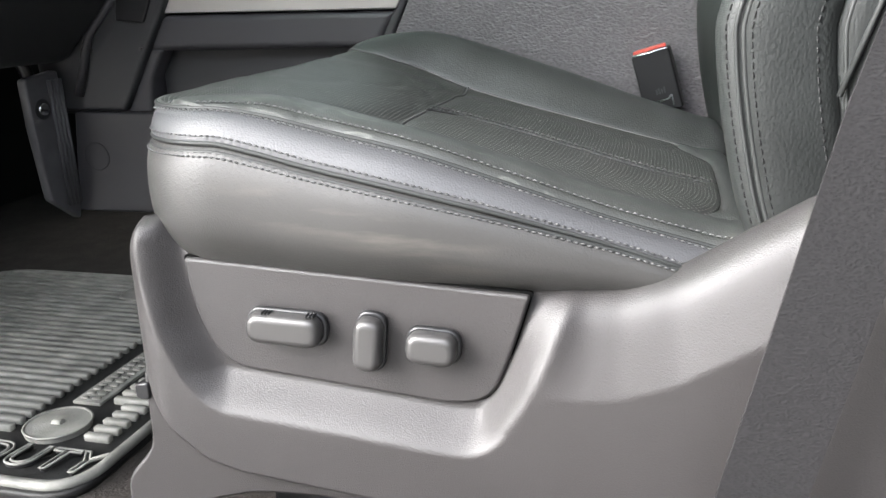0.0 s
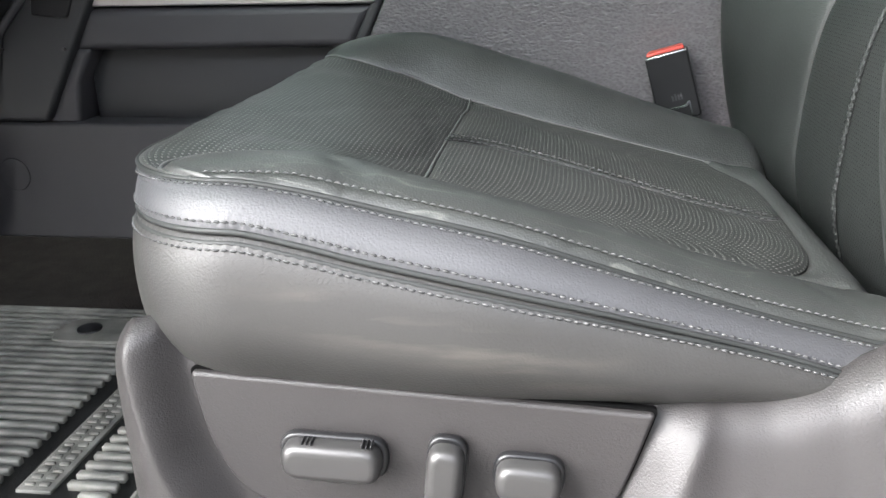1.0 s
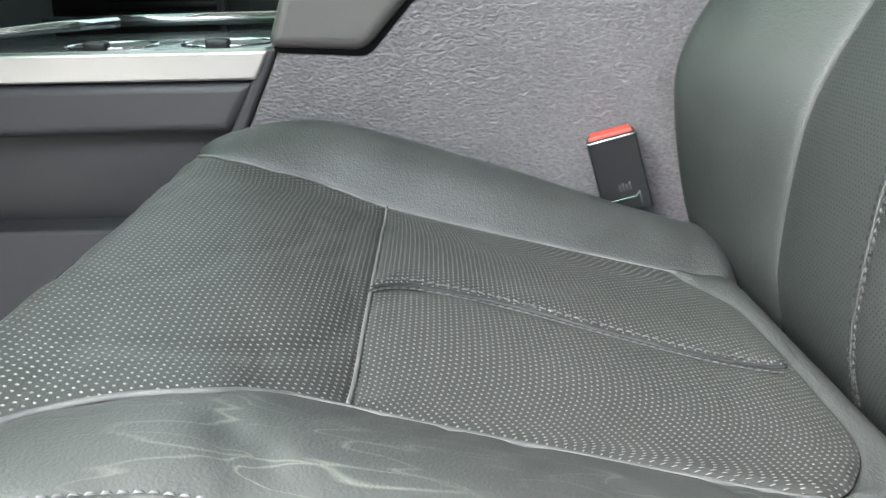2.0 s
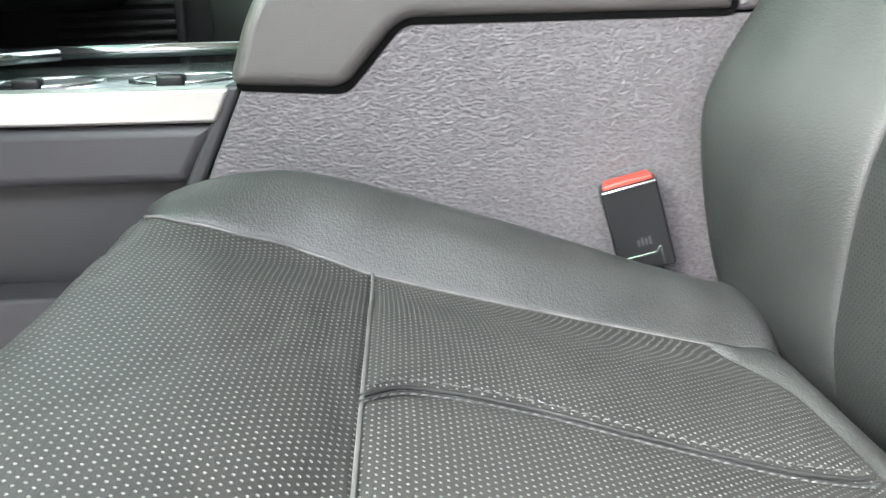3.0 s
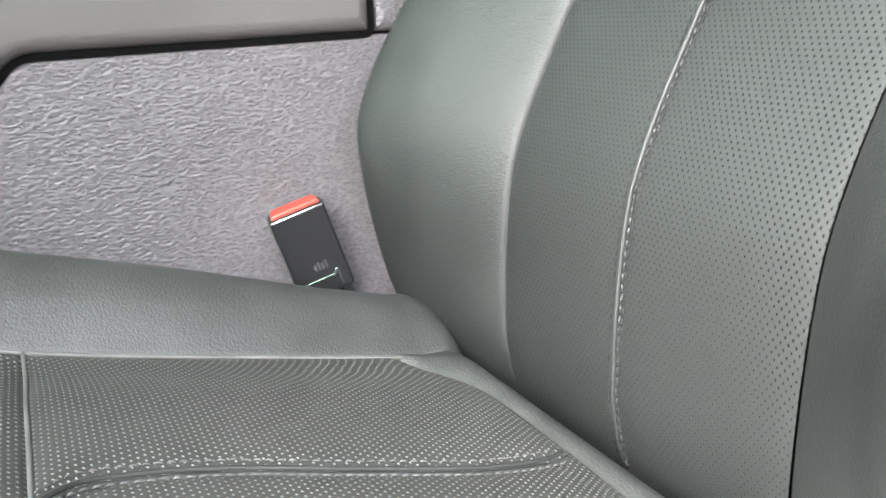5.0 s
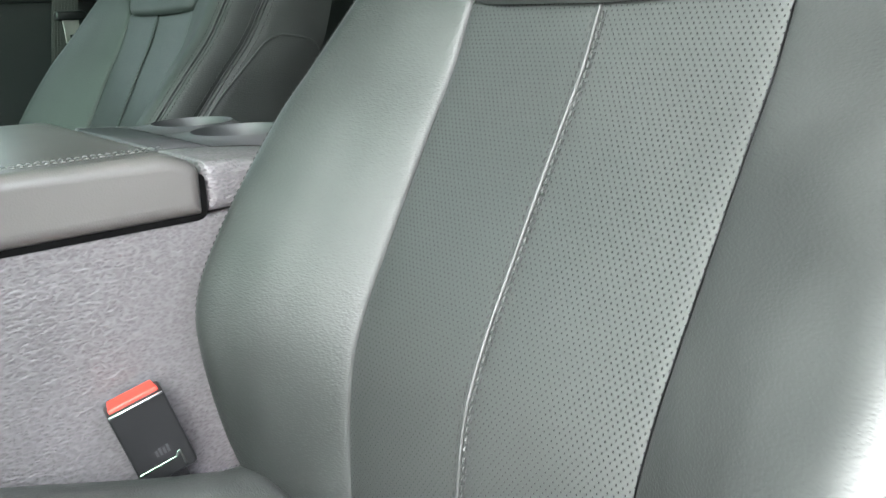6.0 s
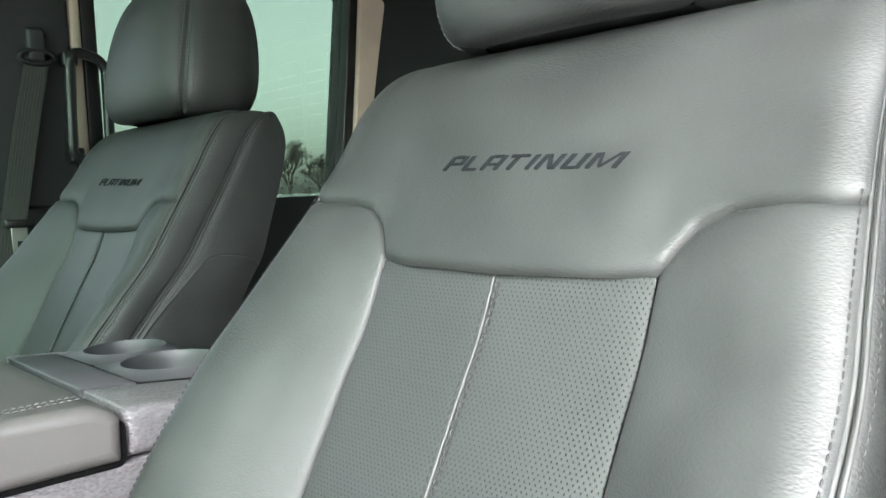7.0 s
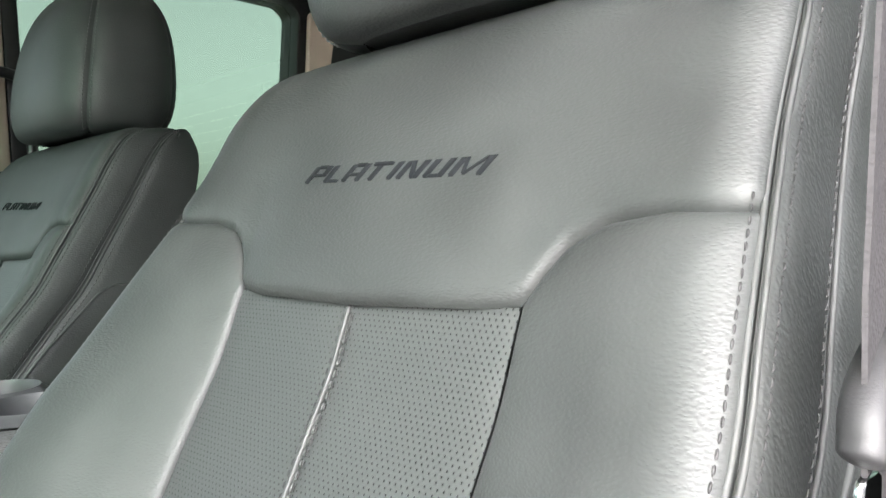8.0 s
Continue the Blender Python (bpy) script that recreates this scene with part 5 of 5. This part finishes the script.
# passenger doors
tagged(part("wall_passenger", box(-1.6, 1.7, 1.43, 1.53, -0.012, 0.69), TRIM_BLACK, None), "dark passenger door panels", "wall", kind="structure")
front_door = thing("door_trim", "dark passenger door trim with slatted grille and grey pocket", "door trim")
for k in range(9):
    part("slat", box(-0.98, -0.735, 1.415, 1.43, 0.40 + k * 0.021, 0.412 + k * 0.021, 0.003), PLASTIC_MID, front_door)
part("slat_frame", box(-0.735, -0.715, 1.41, 1.43, 0.30, 0.62, 0.004), PLASTIC_MID, front_door)
part("pocket_panel", box(-0.662, -0.50, 1.418, 1.43, 0.30, 0.515, 0.004), PLASTIC, front_door, "grey door pocket")
pm = tagged(part("pillar_passenger_middle", box(0.10, 0.372, 1.42, 1.53, 0.69, 1.33, 0.01), PLASTIC_DARK, None), "dark middle door pillar", "pillar", kind="structure")
tagged(part("trim_passenger_middle", box(0.374, 0.398, 1.425, 1.52, 0.69, 1.33, 0.006), TAN, None), "tan pillar edge trim", "trim", kind="structure")
tagged(part("frame_passenger_middle", box(0.40, 0.432, 1.43, 1.52, 0.69, 1.33, 0.004), BLACK, None), "black window frame", "trim", kind="structure")
window = thing("window_passenger_rear", "tinted rear passenger door window", "window", kind="structure")
part("pane", box(0.43, 1.20, 1.47, 1.475, 0.69, 1.33), GLASS, window)
part("window_frame", prism(rounded([(1.062, 0.69), (1.100, 1.00), (1.128, 1.235), (1.10, 1.262), (0.43, 1.30), (0.43, 1.34), (1.25, 1.34), (1.16, 1.10), (1.11, 0.69)], 0.012, 4), 1.435, 1.52, 0.004, 2), BLACK, window)
tagged(part("trim_passenger_rear", prism(rounded([(1.088, 0.69), (1.125, 1.0), (1.150, 1.235), (1.19, 1.26), (1.235, 1.22), (1.20, 1.05), (1.130, 0.69)], 0.010, 4), 1.415, 1.433, 0.005, 3), TAN, None), "tan rear pillar trim", "trim", kind="structure")
tagged(part("pillar_passenger_rear", prism([(1.12, 0.69), (1.20, 1.33), (1.74, 1.33), (1.74, 0.69)], 1.434, 1.53), TRIM_BLACK, None), "dark rear pillar", "pillar", kind="structure")
front_window = thing("window_passenger_front", "front passenger door window", "window", kind="structure")
part("pane", box(-0.95, 0.10, 1.47, 1.475, 0.69, 1.33), GLASS_SIDE, front_window)
shield_glass = thing("windscreen", "windscreen above the dashboard", "window", kind="structure")
part("pane", prism([(-1.50, 0.76), (-1.495, 0.76), (-0.55, 1.34), (-0.555, 1.34)], -0.60, 1.46), GLASS_DIMMED, shield_glass)

handle = thing("grab_handle", "black loop grab handle on the passenger pillar", "grab handle")
hp = rounded([(0.350, 0.79), (0.430, 0.79), (0.432, 1.00), (0.36, 1.02)], 0.03, 5)
part("handle_loop", rod([(x, 1.395, z) for x, z in hp], 0.011, 10, True), BLACK, handle)
for z in (0.80, 1.00):
    part("handle_foot", box(0.345, 0.375, 1.39, 1.425, z - 0.015, z + 0.015, 0.005), BLACK, handle)
pbelt = thing("passenger_seat_belt", "grey seat belt hanging from its ring on the passenger pillar", "seat belt")
ribbon = [(0.298, 1.405, 0.995), (0.262, 1.40, 0.84), (0.225, 1.395, 0.66), (0.19, 1.39, 0.45)]


def strap(line, wide, thick, across):
    """A flat belt along a line of places."""
    bm = bmesh.new()
    prev = None
    for p in line:
        p, a = Vector(p), Vector(across).normalized()
        n = a.cross(Vector(line[-1]) - Vector(line[0])).normalized() * thick / 2
        ring = [bm.verts.new(p + a * wide / 2 * i + n * j) for i, j in ((-1, -1), (-0.55, -1.2), (0.55, -1.2), (1, -1), (1, 1), (-1, 1))]
        if prev:
            for k in range(6):
                bm.faces.new((prev[k], prev[(k + 1) % 6], ring[(k + 1) % 6], ring[k]))
        else:
            bm.faces.new(ring)
        prev = ring
    bm.faces.new(prev[::-1])
    bmesh.ops.recalc_face_normals(bm, faces=bm.faces[:])
    return bm


web = part("webbing", strap(ribbon, 0.047, 0.0016, (1, 0, -0.15)), WEBBING_PALE, pbelt)
for k in range(7):
    o = -0.018 + k * 0.006
    part("woven_rib", strap([(x + o, y - 0.0012, z - o * 0.15) for x, y, z in ribbon], 0.0022, 0.001, (1, 0, -0.15)), WEBBING_PALE, web)
part("guide_ring", rod([(0.298 + 0.034 * math.cos(a), 1.405, 1.0 + 0.014 * math.sin(a)) for a in np.linspace(0, 2 * math.pi, 25)[:-1]], 0.006, 8, True), BLACK, pbelt)
part("ring_mount", box(0.28, 0.316, 1.40, 1.425, 0.99, 1.06, 0.008), PLASTIC_DARK, pbelt)
tongue = part("belt_tongue", box(0.205, 0.262, 1.375, 1.395, 0.655, 0.672, 0.004), BLACK, pbelt)
part("tongue_plate", prism(rounded([(0.218, 0.600), (0.245, 0.600), (0.247, 0.66), (0.216, 0.66)], 0.004, 3), 1.380, 1.384, 0.001, 1), SILVER, tongue, "chrome tongue plate")
part("tongue_slot", prism(rounded([(0.226, 0.61), (0.238, 0.61), (0.238, 0.628), (0.226, 0.628)], 0.002, 2), 1.3785, 1.3815), BLACK, tongue)

# ---- driver belt ----
belt = thing("driver_seat_belt", "dark grey woven seat belt hanging beside the driver seat", "seat belt")
line = [(-0.030, -0.362, 0.02), (-0.012, -0.360, 0.14), (0.010, -0.356, 0.24), (0.036, -0.348, 0.36), (0.080, -0.322, 0.50), (0.112, -0.301, 0.60), (0.120, -0.300, 0.66), (0.128, -0.300, 0.70), (0.138, -0.301, 0.76), (0.175, -0.320, 0.85), (0.27, -0.40, 1.00), (0.40, -0.54, 1.20)]
web = part("webbing", strap(line, 0.048, 0.0016, (1, 0.10, -0.18)), WEBBING, belt)
bend = np.array([(0.190, -0.300, 0.664), (0.140, -0.301, 0.653), (0.110, -0.302, 0.643), (0.096, -0.303, 0.633), (0.092, -0.304, 0.625), (0.090, -0.304, 0.620)])
ploop = np.stack([spline(range(6), bend[:, k], np.linspace(0, 5, 40)) for k in range(3)], 1)
loop = part("belt_tongue", rod([tuple(p) for p in ploop], [0.0080] * 34 + [0.0079, 0.0076, 0.0070, 0.0060, 0.0045, 0.0020], 14), TONGUE, belt, "black plastic belt tongue")
part("tongue_plate", prism(rounded([(0.074, 0.545), (0.090, 0.545), (0.101, 0.618), (0.086, 0.618)], 0.004, 3), -0.3045, -0.3015, 0.001, 1), CHROME, loop, "chrome tongue plate")

# ---- outside ----
tagged(part("ground", box(-400, 400, -400, 400, -0.9, -0.8), FIELD, None), "pale gravel ground outside", "ground", kind="structure")


tagged(part("cab_underbody", box(-1.58, 1.70, -0.58, 1.49, -0.80, -0.062, 0.02), TRIM_BLACK, None), "dark underbody below the cab floor", "underbody", kind="structure")
# Unseen wall, added to hold back low light from the driver's side.
WALL_DARK = material("light_block_boards", (0.09, 0.085, 0.08), 0.85, mottle=0.4, mottle_size=0.4, grain=0.5, grain_size=0.02)
tagged(part("light_block_wall", box(-3.0, 9.0, -4.3, -4.15, -0.8, 2.6), WALL_DARK, None), "unseen dark wall added to block low light on the driver side", "wall", kind="structure")


def bare_tree(name, at, height, seed):
    """A leafless winter tree: trunk, limbs and a spray of fine twigs."""
    rng = random.Random(seed)
    root = thing(name, "bare winter tree beyond the field", "tree", "bare trees", at=at)
    wood, twigs = [], []

    def grow(p, d, ln, r, depth):
        q = p + d * ln
        (wood if depth < 2 else twigs).append((p, q, r, r * 0.62))
        if depth >= 7:
            return
        for _ in range(3 if depth else 5):
            turn = Vector((rng.uniform(-1, 1), rng.uniform(-1, 1), rng.uniform(-0.15, 0.8)))
            grow(p + d * ln * rng.uniform(0.55, 1), (d * 0.75 + turn * 0.75).normalized(), ln * rng.uniform(0.55, 0.75), r * 0.58, depth + 1)
    grow(Vector((0, 0, 0)), Vector((0, 0, 1)), height * 0.32, height * 0.025, 0)
    for nm, bars in (("trunk", wood), ("crown", twigs)):
        verts, faces = [], []
        for p, q, r0, r1 in bars:
            b = len(verts)
            d = (q - p).normalized()
            s = d.cross(Vector((0.3, 0.5, 0.8))).normalized()
            t = s.cross(d)
            for o, r in ((p, r0), (q, r1)):
                for k in range(3):
                    a = 2.094 * k
                    verts.append(o + (s * math.cos(a) + t * math.sin(a)) * max(r, 0.009))
            for k in range(3):
                e = (k + 1) % 3
                faces.append((b + k, b + e, b + 3 + e, b + 3 + k))
        me = bpy.data.meshes.new(nm)
        me.from_pydata([tuple(v) for v in verts], [], faces)
        link(nm, me, BARK, root)
    return root


for k, (x, y, h) in enumerate(((33, 52, 7.0), (37, 54, 5.5), (42, 55, 8.0), (47, 57, 6.0), (25, 54, 4.5), (12, 56, 7.5))):
    bare_tree("bare_tree", (x, y, -0.8), h, 10 + k)
hedge = bmesh.new()
rng = random.Random(4)
for k in range(5000):
    x = rng.uniform(-20, 80)
    z = rng.uniform(0, 1.0) ** 1.5 * (2.0 + 0.9 * math.sin(x * 0.4) + 0.6 * math.sin(x * 1.7))
    p = Vector((x, 58 + rng.uniform(-1.5, 1.5), -0.8 + z))
    s = rng.uniform(0.06, 0.22)
    vs = [hedge.verts.new(p + Vector((rng.uniform(-s, s), rng.uniform(-s, s), rng.uniform(-s, s)))) for _ in range(4)]
    for f in ((0, 1, 2), (0, 1, 3), (1, 2, 3), (0, 2, 3)):
        hedge.faces.new([vs[i] for i in f])
tagged(part("far_hedge", hedge, BARK, None), "dark line of leafless brush far off", "hedge", kind="stuff")
car = thing("parked_car", "silver parked car beyond the window", "car", at=(7.2, 10.6, -0.8))
part("car_body", prism(rounded([(-2.2, 0.25), (2.2, 0.25), (2.25, 0.75), (1.3, 0.92), (-1.9, 0.95), (-2.25, 0.8)], 0.12, 4), -0.85, 0.85, 0.12, 3), CAR_PAINT, car)
cabin = part("car_roof", prism(rounded([(-1.75, 0.92), (1.15, 0.90), (0.45, 1.44), (-1.1, 1.46)], 0.12, 4), -0.74, 0.74, 0.10, 3), CAR_PAINT, car)
for y in (-0.745, 0.745):
    part("side_glass", prism(rounded([(-1.45, 0.98), (0.90, 0.98), (0.38, 1.36), (-1.0, 1.38)], 0.05, 3), y - 0.004, y + 0.004), BLACK, cabin)
part("screen_glass", prism([(0.50, 1.40), (1.10, 0.95), (1.13, 0.96), (0.52, 1.42)], -0.62, 0.62), BLACK, cabin)
for x in (-1.4, 1.4):
    for y in (-0.82, 0.82):
        w = part("wheel", rod([(x, y - 0.1, 0.33), (x, y + 0.1, 0.33)], 0.33, 20), BLACK, car)
        part("rim", rod([(x, y - 0.105, 0.33), (x, y + 0.105, 0.33)], 0.2, 16), SILVER, w)
